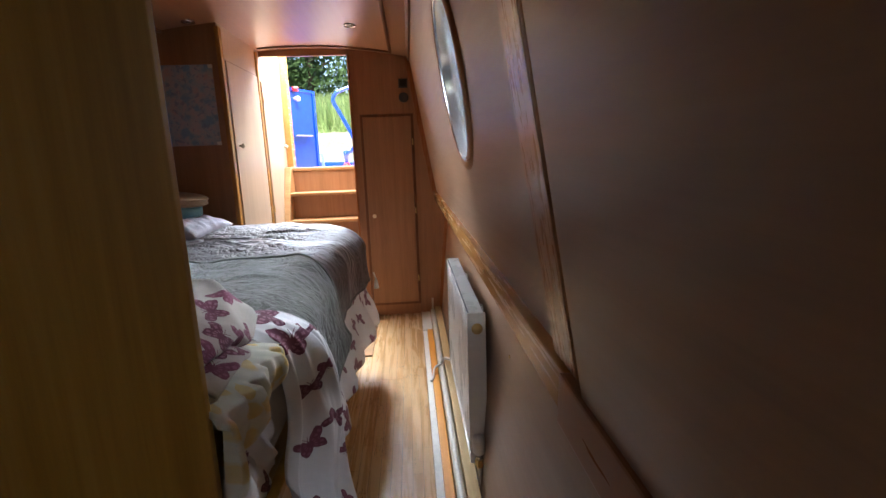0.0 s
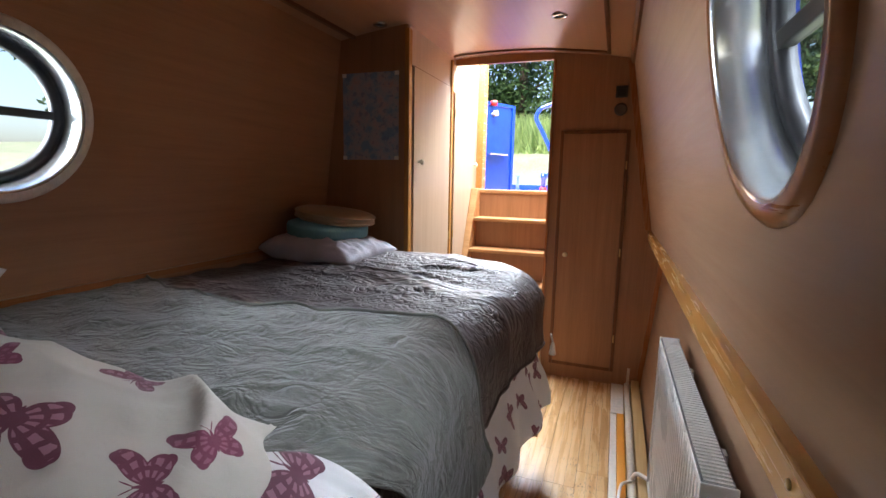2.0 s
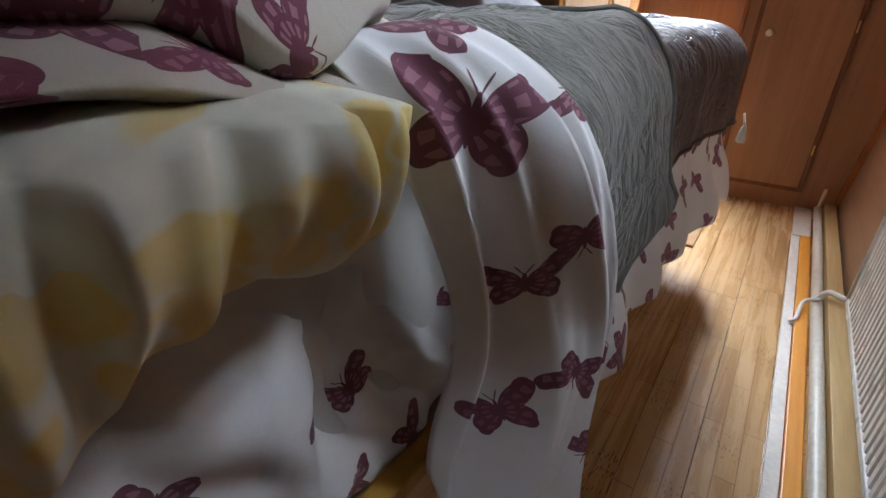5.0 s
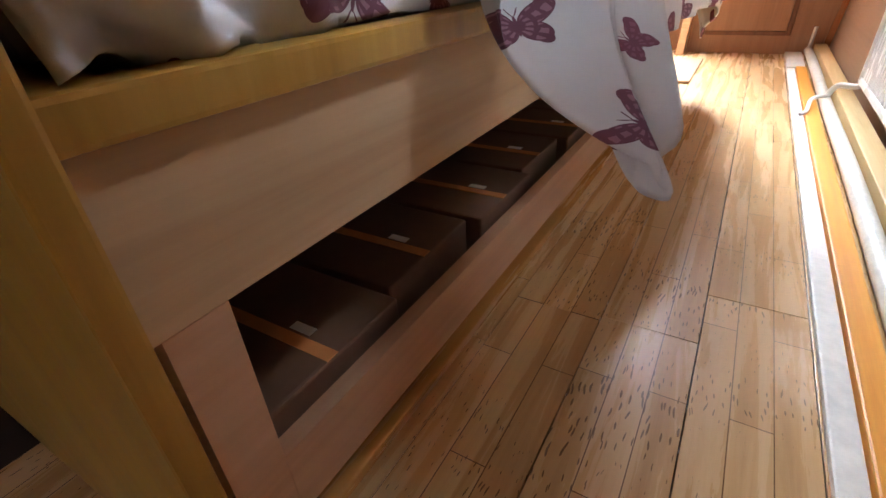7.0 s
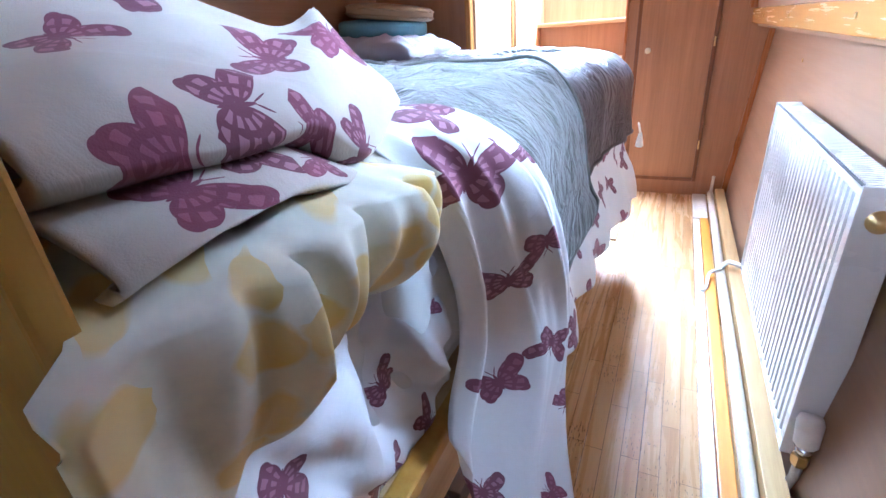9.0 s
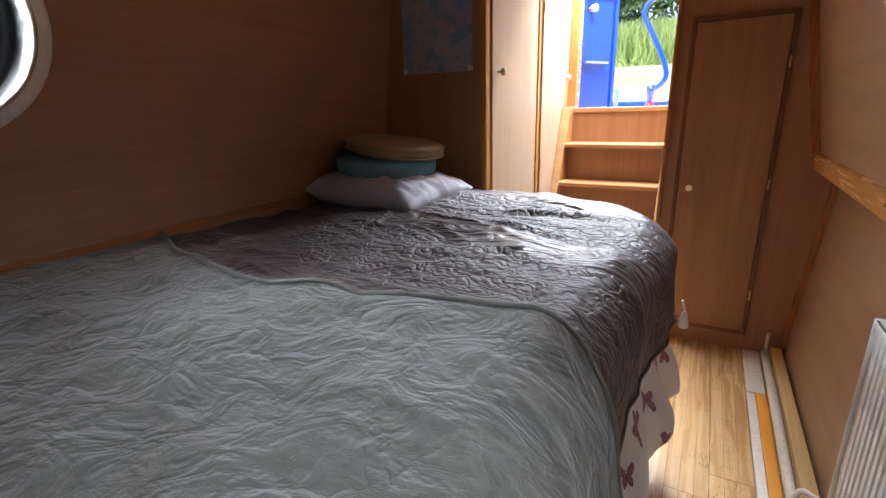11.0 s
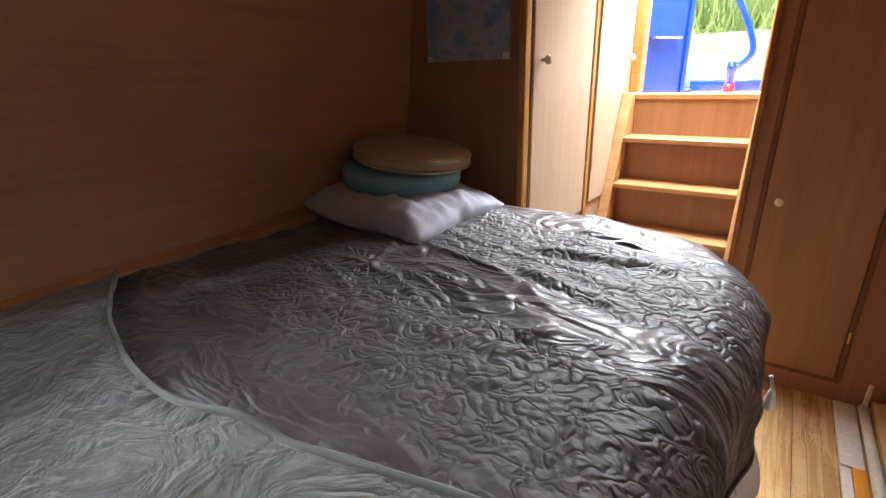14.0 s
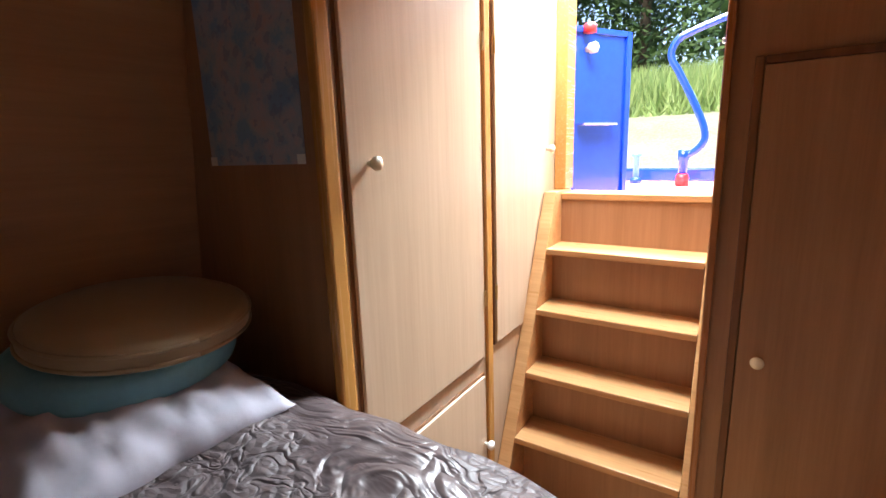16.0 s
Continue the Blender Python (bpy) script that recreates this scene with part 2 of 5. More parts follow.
def plush(name, colour):
    """Brushed fleece whose pile lies in streaks and small creases."""
    n = Nodes(name)
    uv = n.coords(kind="UV")
    warp = n.vmath("ADD", uv, n.vmath("MULTIPLY", n.noise(uv, 5.0, 2.0, out=1), (0.12, 0.12, 0)))
    streak = n.noise(n.put("ShaderNodeMapping", {0: warp, 2: (0, 0, 0.5), 3: (1.0, 1.35, 1.0)}), 26.0, 5.0, 0.62, distortion=0.7)
    crease = n.math("ABSOLUTE", n.math("SUBTRACT", n.noise(warp, 15.0, 3.0, 0.55, distortion=0.5), 0.5))
    pile = n.noise(uv, 420.0, 2.0)
    h = n.math("ADD", n.math("MULTIPLY", streak, 0.8), n.math("MULTIPLY", n.math("MINIMUM", n.math("MULTIPLY", crease, 7.0), 1.0), 0.6))
    h = n.math("ADD", h, n.math("MULTIPLY", pile, 0.12))
    col = n.ramp(streak, [(0.3, tuple(c * 0.80 for c in colour)), (0.7, tuple(c * 1.2 for c in colour))])
    return n.finish(col, 0.8, h, 0.8, 0.013, Sheen_Weight=0.3)


def butterflies(name, ground, centres=(), size=0.17, crease=0.2):
    """Cotton printed with plum butterflies: at the given (u, v, turn, width) places, or else scattered over it."""
    n = Nodes(name)
    uv = n.coords(kind="UV")
    if centres:
        rel, best, tint = None, None, None
        for k, (u, v, turn, width) in enumerate(centres):
            d = n.put("ShaderNodeVectorRotate", {"Vector": n.vmath("SUBTRACT", uv, (u, v, 0)), "Angle": -turn}, rotation_type="Z_AXIS")
            d = n.vmath("MULTIPLY", d, (0.13 / width, 0.13 / width, 0))
            far = n.vmath("LENGTH", d, out=1)
            shade = (0.37 * k) % 1.0
            if rel is None:
                rel, best, tint = d, far, shade
            else:
                near = n.math("LESS_THAN", far, best)
                rel = n.mix(near, rel, d)
                tint = n.math("ADD", n.math("MULTIPLY", near, shade), n.math("MULTIPLY", n.math("SUBTRACT", 1.0, near), tint))
                best = n.math("MINIMUM", far, best)
    else:
        vor = n.t.nodes.new("ShaderNodeTexVoronoi")
        vor.voronoi_dimensions = "2D"
        n.wire(uv, vor.inputs["Vector"])
        vor.inputs["Scale"].default_value = 1 / size
        vor.inputs["Randomness"].default_value = 0.55
        pick = n.t.nodes.new("ShaderNodeSeparateColor")
        n.wire(vor.outputs["Color"], pick.inputs[0])
        rel = n.put("ShaderNodeVectorRotate", {"Vector": n.vmath("SUBTRACT", uv, vor.outputs["Position"]), "Angle": n.math("MULTIPLY", pick.outputs[0], 6.283)}, rotation_type="Z_AXIS")
        grow = n.math("MULTIPLY", n.math("ADD", n.math("MULTIPLY", pick.outputs[2], 0.5), 0.95), 0.17 / size)
        rel = n.vmath("MULTIPLY", rel, n.put("ShaderNodeCombineXYZ", {0: grow, 1: grow, 2: 0.0}))
        tint = pick.outputs[1]
    xyz = n.t.nodes.new("ShaderNodeSeparateXYZ")
    n.wire(rel, xyz.inputs[0])
    x, y = n.math("ABSOLUTE", xyz.outputs[0]), xyz.outputs[1]

    def ellipse(cx, cy, rx, ry, a):
        dx, dy = n.math("SUBTRACT", x, cx), n.math("SUBTRACT", y, cy)
        ca, sa = math.cos(a), math.sin(a)
        px = n.math("DIVIDE", n.math("ADD", n.math("MULTIPLY", dx, ca), n.math("MULTIPLY", dy, sa)), rx)
        py = n.math("DIVIDE", n.math("SUBTRACT", n.math("MULTIPLY", dy, ca), n.math("MULTIPLY", dx, sa)), ry)
        return n.math("ADD", n.math("MULTIPLY", px, px), n.math("MULTIPLY", py, py))

    def line(x0, y0, x1, y1, w):
        """A thin stroke from one point to another, as an ellipse."""
        return ellipse((x0 + x1) / 2, (y0 + y1) / 2, math.hypot(x1 - x0, y1 - y0) / 2, w, math.atan2(y1 - y0, x1 - x0))

    fore = n.math("MINIMUM", ellipse(0.034, 0.020, 0.037, 0.0175, 0.62), ellipse(0.047, 0.034, 0.019, 0.0135, 0.95))
    hind = n.math("MINIMUM", ellipse(0.024, -0.014, 0.024, 0.0195, -0.45), ellipse(0.031, -0.026, 0.015, 0.0120, -0.9))
    wing = n.math("MINIMUM", fore, hind)
    body = n.math("MINIMUM", ellipse(0.0, 0.0, 0.0036, 0.021, 0.0), line(0.001, 0.018, 0.011, 0.037, 0.0011))
    inside = n.math("LESS_THAN", n.math("MINIMUM", wing, body), 1.0)
    wob = n.math("MULTIPLY", n.noise(rel, 55.0, 2.0), 2.2)
    angle = n.math("ARCTAN2", y, n.math("ADD", x, 0.004))
    reach = n.math("SQRT", n.math("ADD", n.math("MULTIPLY", x, x), n.math("MULTIPLY", y, y)))
    cell = n.math("GREATER_THAN", n.math("SINE", n.math("ADD", n.math("MULTIPLY", angle, 15.0), wob)), -0.15)
    rings = n.math("GREATER_THAN", n.math("SINE", n.math("ADD", n.math("MULTIPLY", reach, 330.0), n.math("MULTIPLY", wob, 1.4))), -0.35)
    cell = n.math("MULTIPLY", cell, rings)
    cell = n.math("MULTIPLY", cell, n.math("LESS_THAN", n.math("MINIMUM", ellipse(0.034, 0.020, 0.037, 0.0175, 0.62), ellipse(0.024, -0.014, 0.024, 0.0195, -0.45)), 0.74))
    cell = n.math("MULTIPLY", cell, n.math("GREATER_THAN", n.math("MINIMUM", body, 9.0), 1.6))
    worn = n.noise(uv, 38.0, 3.0)
    pale = n.mix(tint, (0.44, 0.21, 0.27), (0.29, 0.08, 0.14))
    deep = n.mix(n.math("MULTIPLY", n.math("ADD", tint, worn), 0.5), (0.085, 0.006, 0.026), (0.19, 0.020, 0.066))
    ink = n.mix(n.math("MULTIPLY", cell, 0.60), deep, pale)
    big = n.noise(uv, 6.0, 4.0, 0.6)
    wrinkle = n.noise(uv, 24.0, 4.0, 0.6, distortion=0.8)
    base = n.ramp(big, [(0.3, tuple(c * 0.92 for c in ground)), (0.7, ground)])
    col = n.mix(n.math("MULTIPLY", inside, 0.94), base, ink)
    weave = n.noise(uv, 800.0, 2.0)
    h = n.math("ADD", n.math("ADD", n.math("MULTIPLY", weave, 0.06), big), n.math("MULTIPLY", wrinkle, 0.38))
    return n.finish(col, 0.85, h, crease, 0.012, Sheen_Weight=0.1)


def quilted(name):
    """Dark taupe satin: stitched bands of leaf scrolls between plain, crumpled bands."""
    n = Nodes(name)
    uv = n.coords(kind="UV")
    warp = n.noise(uv, 11.0, 2.0, out=1)
    bent = n.vmath("ADD", uv, n.vmath("MULTIPLY", n.vmath("SUBTRACT", warp, (0.5, 0.5, 0.5)), (0.05, 0.05, 0)))
    puff = n.put("ShaderNodeTexVoronoi", {"Vector": n.put("ShaderNodeMapping", {0: bent, 2: (0, 0, 0.5), 3: (1.0, 1.5, 1.0)}), "Scale": 36.0}, feature="F1", voronoi_dimensions="2D")
    scroll = n.math("ABSOLUTE", n.math("SUBTRACT", n.noise(bent, 24.0, 1.0, 0.4, distortion=1.0), 0.5))
    seam = n.math("MINIMUM", n.math("MULTIPLY", scroll, 9.0), 1.0)
    fold = n.noise(n.put("ShaderNodeMapping", {0: uv, 3: (1.0, 2.4, 1.0)}), 8.0, 3.0, 0.55, distortion=0.9)
    crush = n.math("ABSOLUTE", n.math("SUBTRACT", n.noise(n.put("ShaderNodeMapping", {0: uv, 2: (0, 0, 0.35), 3: (1.0, 1.9, 1.0)}), 6.0, 2.0, 0.5, distortion=1.6), 0.5))
    xyz = n.t.nodes.new("ShaderNodeSeparateXYZ")
    n.wire(n.vmath("ADD", uv, n.vmath("MULTIPLY", n.noise(uv, 2.2, 1.0, out=1), (0.22, 0.22, 0))), xyz.inputs[0])
    band = n.math("SINE", n.math("ADD", n.math("MULTIPLY", xyz.outputs[1], 12.5), n.math("MULTIPLY", xyz.outputs[0], 2.2)))
    worked = n.put("ShaderNodeMapRange", {0: band, 1: -0.62, 2: -0.40, 3: 0.0, 4: 1.0})
    stitch = n.math("SUBTRACT", n.math("MULTIPLY", seam, 0.75), n.math("MULTIPLY", puff, 0.75))
    free = n.math("MULTIPLY", n.math("SUBTRACT", 1.0, worked), n.math("MULTIPLY", crush, 6.5))
    h = n.math("ADD", n.math("MULTIPLY", stitch, worked), n.math("ADD", free, n.math("MULTIPLY", fold, 0.9)))
    col = n.ramp(fold, [(0.3, (0.050, 0.035, 0.035)), (0.7, (0.076, 0.055, 0.055))])
    rough = n.put("ShaderNodeMapRange", {0: worked, 1: 0.0, 2: 1.0, 3: 0.38, 4: 0.56})
    return n.finish(col, rough, h, 0.58, 0.010, Sheen_Weight=0.05)


def blotched(name):
    """Cream cotton with loose yellow flowers and faint blue-grey leaves."""
    n = Nodes(name)
    uv = n.coords(kind="UV")
    bent = n.vmath("ADD", uv, n.vmath("MULTIPLY", n.noise(uv, 30.0, 2.0, out=1), (0.03, 0.03, 0)))
    v = n.t.nodes.new("ShaderNodeTexVoronoi")
    v.voronoi_dimensions = "2D"
    n.wire(bent, v.inputs["Vector"])
    v.inputs["Scale"].default_value = 29.0
    pick = n.t.nodes.new("ShaderNodeSeparateColor")
    n.wire(v.outputs["Color"], pick.inputs[0])
    petal = n.math("MULTIPLY", n.put("ShaderNodeMapRange", {0: v.outputs["Distance"], 1: 0.50, 2: 0.38, 3: 0.0, 4: 1.0}), n.math("GREATER_THAN", pick.outputs[0], 0.30))
    shade = n.noise(uv, 34.0, 3.0)
    big = n.noise(uv, 5.0, 4.0)
    base = n.ramp(shade, [(0.35, (0.66, 0.65, 0.55)), (0.6, (0.76, 0.74, 0.62))])
    col = n.mix(n.math("MULTIPLY", petal, n.math("ADD", 0.30, n.math("MULTIPLY", shade, 0.85))), base, (0.74, 0.54, 0.13))
    return n.finish(col, 0.85, n.math("ADD", big, n.math("MULTIPLY", shade, 0.12)), 0.25, 0.015, Sheen_Weight=0.15)


butterfly_cotton = butterflies("butterfly_cotton", (0.74, 0.72, 0.72), (), 0.125)
# where the large butterflies sit on the two cloths: u, v, turn, width
DUVET_PRINT = ((0.212, 1.235, 2.54, 0.112), (0.304, 1.13, 1.38, 0.083), (0.37, 1.153, 0.16, 0.079), (0.251, 1.047, -1.31, 0.083), (0.176, 1.13, -2.33, 0.066), (0.207, 1.005, -0.97, 0.086), (0.354, 1.05, -1.04, 0.056), (0.306, 1.038, 1.53, 0.059), (0.194, 1.345, 0.36, 0.066), (0.33, 1.31, 2.2, 0.073), (0.05, 1.48, 1.0, 0.092), (0.22, 1.52, -0.6, 0.086))
TAIL_PRINT = ((0.4, 1.077, 0.69, 0.084), (0.401, 1.003, -0.22, 0.108), (0.493, 0.909, -2.79, 0.068), (0.461, 0.87, 0.28, 0.068), (0.52, 0.764, 2.7, 0.068), (0.452, 0.724, 0.34, 0.076), (0.394, 0.588, -0.09, 0.056), (0.582, 0.759, 0.07, 0.056), (0.476, 0.559, 0.53, 0.040), (0.42, 0.50, 0.8, 0.044), (0.55, 0.65, 2.0, 0.056), (0.50, 1.02, 1.1, 0.056))
butterfly_cream = butterflies("butterfly_cream_cotton", (0.50, 0.45, 0.385), DUVET_PRINT, crease=0.42)
butterfly_tail = butterflies("butterfly_corner_cotton", (0.74, 0.72, 0.72), TAIL_PRINT)
quilt_satin = quilted("taupe_quilted_satin")
sage_plush = plush("sage_plush", (0.112, 0.110, 0.094))
lilac_cotton = cloth("lilac_white_cotton", (0.46, 0.46, 0.53), 0.85, 900, 0.1, 0.35)
yellow_cotton = blotched("yellow_flower_cotton")
tan_canvas = cloth("tan_canvas", (0.33, 0.24, 0.14), 0.8, 700, 0.1, 0.1)


def strip_floor(name):
    """Laminate board printed as three strips with worn knots."""
    n = Nodes(name)
    vec = n.coords()
    rnd = n.put("ShaderNodeObjectInfo", out=5)
    off = n.put("ShaderNodeCombineXYZ", {0: 0.0, 1: n.math("MULTIPLY", rnd, 7.0), 2: n.math("MULTIPLY", rnd, 3.0)})
    p = n.vmath("ADD", vec, off)
    brick = n.t.nodes.new("ShaderNodeTexBrick")
    n.wire(n.put("ShaderNodeMapping", {0: p, 2: (0, 0, radians(90))}), brick.inputs["Vector"])
    for k, v in (("Color1", (0.25, 0.25, 0.25, 1)), ("Color2", (0.75, 0.75, 0.75, 1)), ("Mortar", (0, 0, 0, 1)), ("Scale", 1.0), ("Mortar Size", 0.0007), ("Brick Width", 0.34), ("Row Height", 0.0437)):
        brick.inputs[k].default_value = v
    g = n.noise(n.vmath("MULTIPLY", p, (32, 2.0, 1)), 1.0, 6.0, 0.65, distortion=0.5)
    f = n.math("ADD", n.math("MULTIPLY", g, 0.7), n.math("MULTIPLY", brick.outputs["Color"], 0.3))
    col = n.ramp(f, [(0.28, (0.40, 0.215, 0.08)), (0.5, (0.58, 0.355, 0.155)), (0.72, (0.68, 0.455, 0.235))])
    knots = n.put("ShaderNodeTexVoronoi", {"Vector": n.vmath("MULTIPLY", n.vmath("ADD", p, n.vmath("MULTIPLY", n.noise(p, 14.0, 2.0, out=1), (0.02, 0.05, 0))), (150, 24.0, 1)), "Scale": 1.0, "Randomness": 1.0}, voronoi_dimensions="2D")
    pick = n.noise(p, 6.5, 1.0)
    lim = n.math("MULTIPLY", n.math("MAXIMUM", n.math("SUBTRACT", pick, 0.40), 0.0), 0.62)
    knot = n.math("LESS_THAN", knots, lim)
    col = n.mix(n.math("MULTIPLY", knot, 0.72), col, (0.05, 0.018, 0.007))
    col = n.mix(n.math("SUBTRACT", 1.0, n.math("GREATER_THAN", brick.outputs["Color"], 0.1)), col, (0.15, 0.07, 0.025))
    return n.finish(col, n.math("ADD", n.math("MULTIPLY", g, 0.15), 0.20), g, 0.06, 0.001)


floor_mat = strip_floor("strip_laminate")


def printed_map(name):
    n = Nodes(name)
    v = n.coords((1, 1, 1))
    a = n.noise(v, 13.0, 5.0, 0.6)
    b = n.noise(v, 38.0, 3.0)
    col = n.ramp(a, [(0.40, (0.20, 0.34, 0.52)), (0.48, (0.36, 0.42, 0.50)), (0.56, (0.46, 0.43, 0.48)), (0.66, (0.50, 0.36, 0.36))])
    col = n.mix(n.math("MULTIPLY", n.math("GREATER_THAN", b, 0.60), 0.5), col, (0.16, 0.20, 0.36))
    return n.finish(col, 0.5, b, 0.03, 0.001)


map_print = printed_map("map_print")
glass = bpy.data.materials.new("window_glass")
glass.use_nodes = True
gb = glass.node_tree.nodes["Principled BSDF"]
gb.inputs["Transmission Weight"].default_value, gb.inputs["Roughness"].default_value, gb.inputs["IOR"].default_value = 1.0, 0.0, 1.1

# ---- cabin ----
FLOOR_FAR, BULK = 3.30, 3.30
WARD_X, WARD_Y = -1.07, 2.55


def right_x(z):
    return 0.175 - 0.17 * (z - 0.94)


def left_x(z):
    return -1.60 + 0.13 * (z - 0.85)


def ceil_z(x):
    return 2.035 - 0.13 * (x + 0.745) ** 2


def slope_wall(xf, z0, z1, y0, y1, out, hole=None, rings=40):
    """A leaning lining of 3 cm with a round hole. out: +1 or -1, the way outwards."""
    m = bmesh.new()
    uvs = [(y0, z0), (y1, z0), (y1, z1), (y0, z1)]
    def put(y, z, d):
        return m.verts.new((xf(z) + out * d, y, z))
    if hole is None:
        a = [put(y, z, 0) for y, z in uvs]
        b = [put(y, z, 0.03) for y, z in uvs]
        m.faces.new(a)
        m.faces.new(b[::-1])
        for k in range(4):
            m.faces.new((a[k], b[k], b[(k + 1) % 4], a[(k + 1) % 4]))
        return m
    cy, cz, r = hole
    rows = []
    for d in (0, 0.03):
        inner = [put(cy + r * math.cos(2 * math.pi * k / rings), cz + r * math.sin(2 * math.pi * k / rings), d) for k in range(rings)]
        outer = []
        for k in range(rings):
            c, s = math.cos(2 * math.pi * k / rings), math.sin(2 * math.pi * k / rings)
            t = min(((y1 - cy) / c if c > 1e-6 else 1e9), ((y0 - cy) / c if c < -1e-6 else 1e9), ((z1 - cz) / s if s > 1e-6 else 1e9), ((z0 - cz) / s if s < -1e-6 else 1e9))
            outer.append(put(cy + t * c, cz + t * s, d))
        corner = {}
        for y, z in uvs:
            corner[(y, z)] = put(y, z, d)
        rows.append((inner, outer))
        for k in range(rings):
            j = (k + 1) % rings
            p, q = outer[k].co, outer[j].co
            face = [inner[k], outer[k]]
            on_side = lambda v: abs(v.y - y0) < 1e-5 or abs(v.y - y1) < 1e-5
            if on_side(p) != on_side(q):
                side = p if on_side(p) else q
                cap = q if on_side(p) else p
                face.append(corner[(y0 if abs(side.y - y0) < 1e-5 else y1, z0 if abs(cap.z - z0) < 1e-5 else z1)])
            face += [outer[j], inner[j]]
            m.faces.new(face)
    for k in range(rings):
        j = (k + 1) % rings
        m.faces.new((rows[0][0][k], rows[0][0][j], rows[1][0][j], rows[1][0][k]))
    return m


PORT_R, PORT_L = (0.93, 1.45), (1.055, 1.412)
PR = 0.215
BACK = -2.0
st = dict(kind="structure")
tagged(obj("wall_right_upper", slope_wall(right_x, 0.90, 2.02, 0.136, BULK, 1, (*PORT_R, PR)), lining), "leaning brown wood-veneer side lining with a porthole", "wall", **st)
tagged(obj("wall_left_upper", slope_wall(left_x, 0.50, 2.02, 0.33, 2.62, -1, (*PORT_L, PR)), oak_h), "leaning oak-veneer side lining with a porthole above the bed", "wall", **st)
tagged(obj("wall_right_lower", prism([(0.175, -0.02), (0.265, 0.94), (0.30, 0.94), (0.21, -0.02)], "y", BACK, BULK + 0.6), lining), "brown veneer lower hull lining behind the radiator", "wall", **st)
tagged(obj("wall_left_lower", box(-1.72, -1.69, BACK, 4.0, -0.02, 0.56), oak_h), "lower hull lining beside the bed", "wall", **st)

# ceiling, cambered, and open above the steps
def camber(x0, x1, y0, y1, n=14, drop=0.0, thick=0.02):
    xs = steps(x0, x1, n)
    ring = [(x, ceil_z(x) - drop) for x in xs] + [(x, ceil_z(x) - drop + thick) for x in xs[::-1]]
    return prism(ring, "y", y0, y1)


tagged(obj("ceiling", camber(-1.60, 0.12, BACK, BULK + 0.03), ceil_wood), "pale wood-veneer cambered ceiling", "ceiling", **st)
tagged(obj("ceiling_side", box(-1.60, WARD_X - 0.02, BULK + 0.03, 4.0, 2.0, 2.03), ceil_wood), "pale wood-veneer ceiling over the wardrobe", "ceiling", **st)
tagged(obj("ceiling_port", box(-0.44, 0.12, BULK + 0.03, 4.0, 2.0, 2.03), ceil_wood), "pale wood-veneer ceiling over the cupboard", "ceiling", **st)
tagged(obj("trim_ceiling_right", box(-0.142, -0.122, 0.4, 3.20, ceil_z(-0.13) - 0.012, ceil_z(-0.13) + 0.01, 0.004), groove), "dark moulding along the ceiling", "trim", **st)
tagged(obj("trim_ceiling_left", box(-1.39, -1.365, 0.4, 2.55, ceil_z(-1.375) - 0.014, ceil_z(-1.375) + 0.01, 0.004), groove), "dark moulding along the ceiling", "trim", **st)
tagged(obj("trim_ceiling_cross", camber(-1.05, -0.122, 3.20, 3.222, 14, 0.011), groove), "dark moulding across the ceiling", "trim", **st)
tagged(obj("trim_wall_top_right", prism([(right_x(1.93) - 0.012, 1.93), (right_x(1.93), 1.93), (right_x(1.96), 1.965), (right_x(1.96) - 0.02, 1.965)], "y", 0.4, BULK), groove), "thin moulding where wall meets ceiling", "trim", **st)

# gunwale rails
tagged(obj("trim_gunwale_right", prism([(0.152, 0.915), (0.268, 0.915), (0.268, 0.945), (0.176, 0.985), (0.150, 0.98)], "y", 0.203, BULK, 0.003), trim_y), "varnished wooden gunwale rail with screws", "trim", **st)
tagged(obj("trim_gunwale_left", prism([(-1.62, 0.895), (-1.575, 0.895), (-1.575, 0.915), (-1.62, 0.915)], "y", 0.45, WARD_Y), trim_dark), "varnished wooden rail beside the bed", "trim", **st)

# bulkhead with the tall cupboard and the opening to the steps
tagged(obj("wall_lintel", prism([(WARD_X, 1.985)] + [(WARD_X, ceil_z(WARD_X))] + [(x, ceil_z(x)) for x in steps(WARD_X, -0.43, 8)][1:] + [(-0.43, 1.985)], "y", BULK, BULK + 0.025), oak_x), "veneer lintel over the step opening", "wall", **st)

# ---- backdrop room behind the camera ----
# added, never in view: the gap between these pieces is sized to admit sky light
for k, b in enumerate(((-1.75, -0.97, -0.02, 2.06), (-0.55, 0.35, -0.02, 2.06), (-0.97, -0.55, -0.02, 1.20), (-0.97, -0.55, 1.87, 2.06))):
    tagged(obj("wall_back_%d" % (k + 1), box(b[0], b[1], BACK - 0.05, BACK, b[2], b[3]), oak_v), "unseen added wood-veneer wall piece round a gap for sky light", "wall", **st)
tagged(obj("wall_near_right", prism([(0.148, 0.985), (0.175, 0.90), (0.21, 0.90), (0.04, 2.03), (-0.025, 2.03)], "y", BACK, 0.135), lining), "brown side lining of the next cabin", "wall", **st)
tagged(obj("trim_near_gunwale", prism([(0.140, 0.915), (0.255, 0.915), (0.255, 0.975), (0.142, 0.984)], "y", BACK, 0.20, 0.004), trim_dark), "varnished gunwale board of the next cabin", "trim", **st)
tagged(obj("wall_near_left", box(-1.75, -1.72, BACK, 0.44, -0.02, 2.06), oak_h), "side lining of the next cabin", "wall", **st)
PX, PY = -0.367, 0.350
tagged(obj("wall_partition", box(-1.72, PX, PY, PY + 0.018, 0.0, 2.04, 0.003), pine), "varnished pine partition at the foot of the bed", "wall", **st)
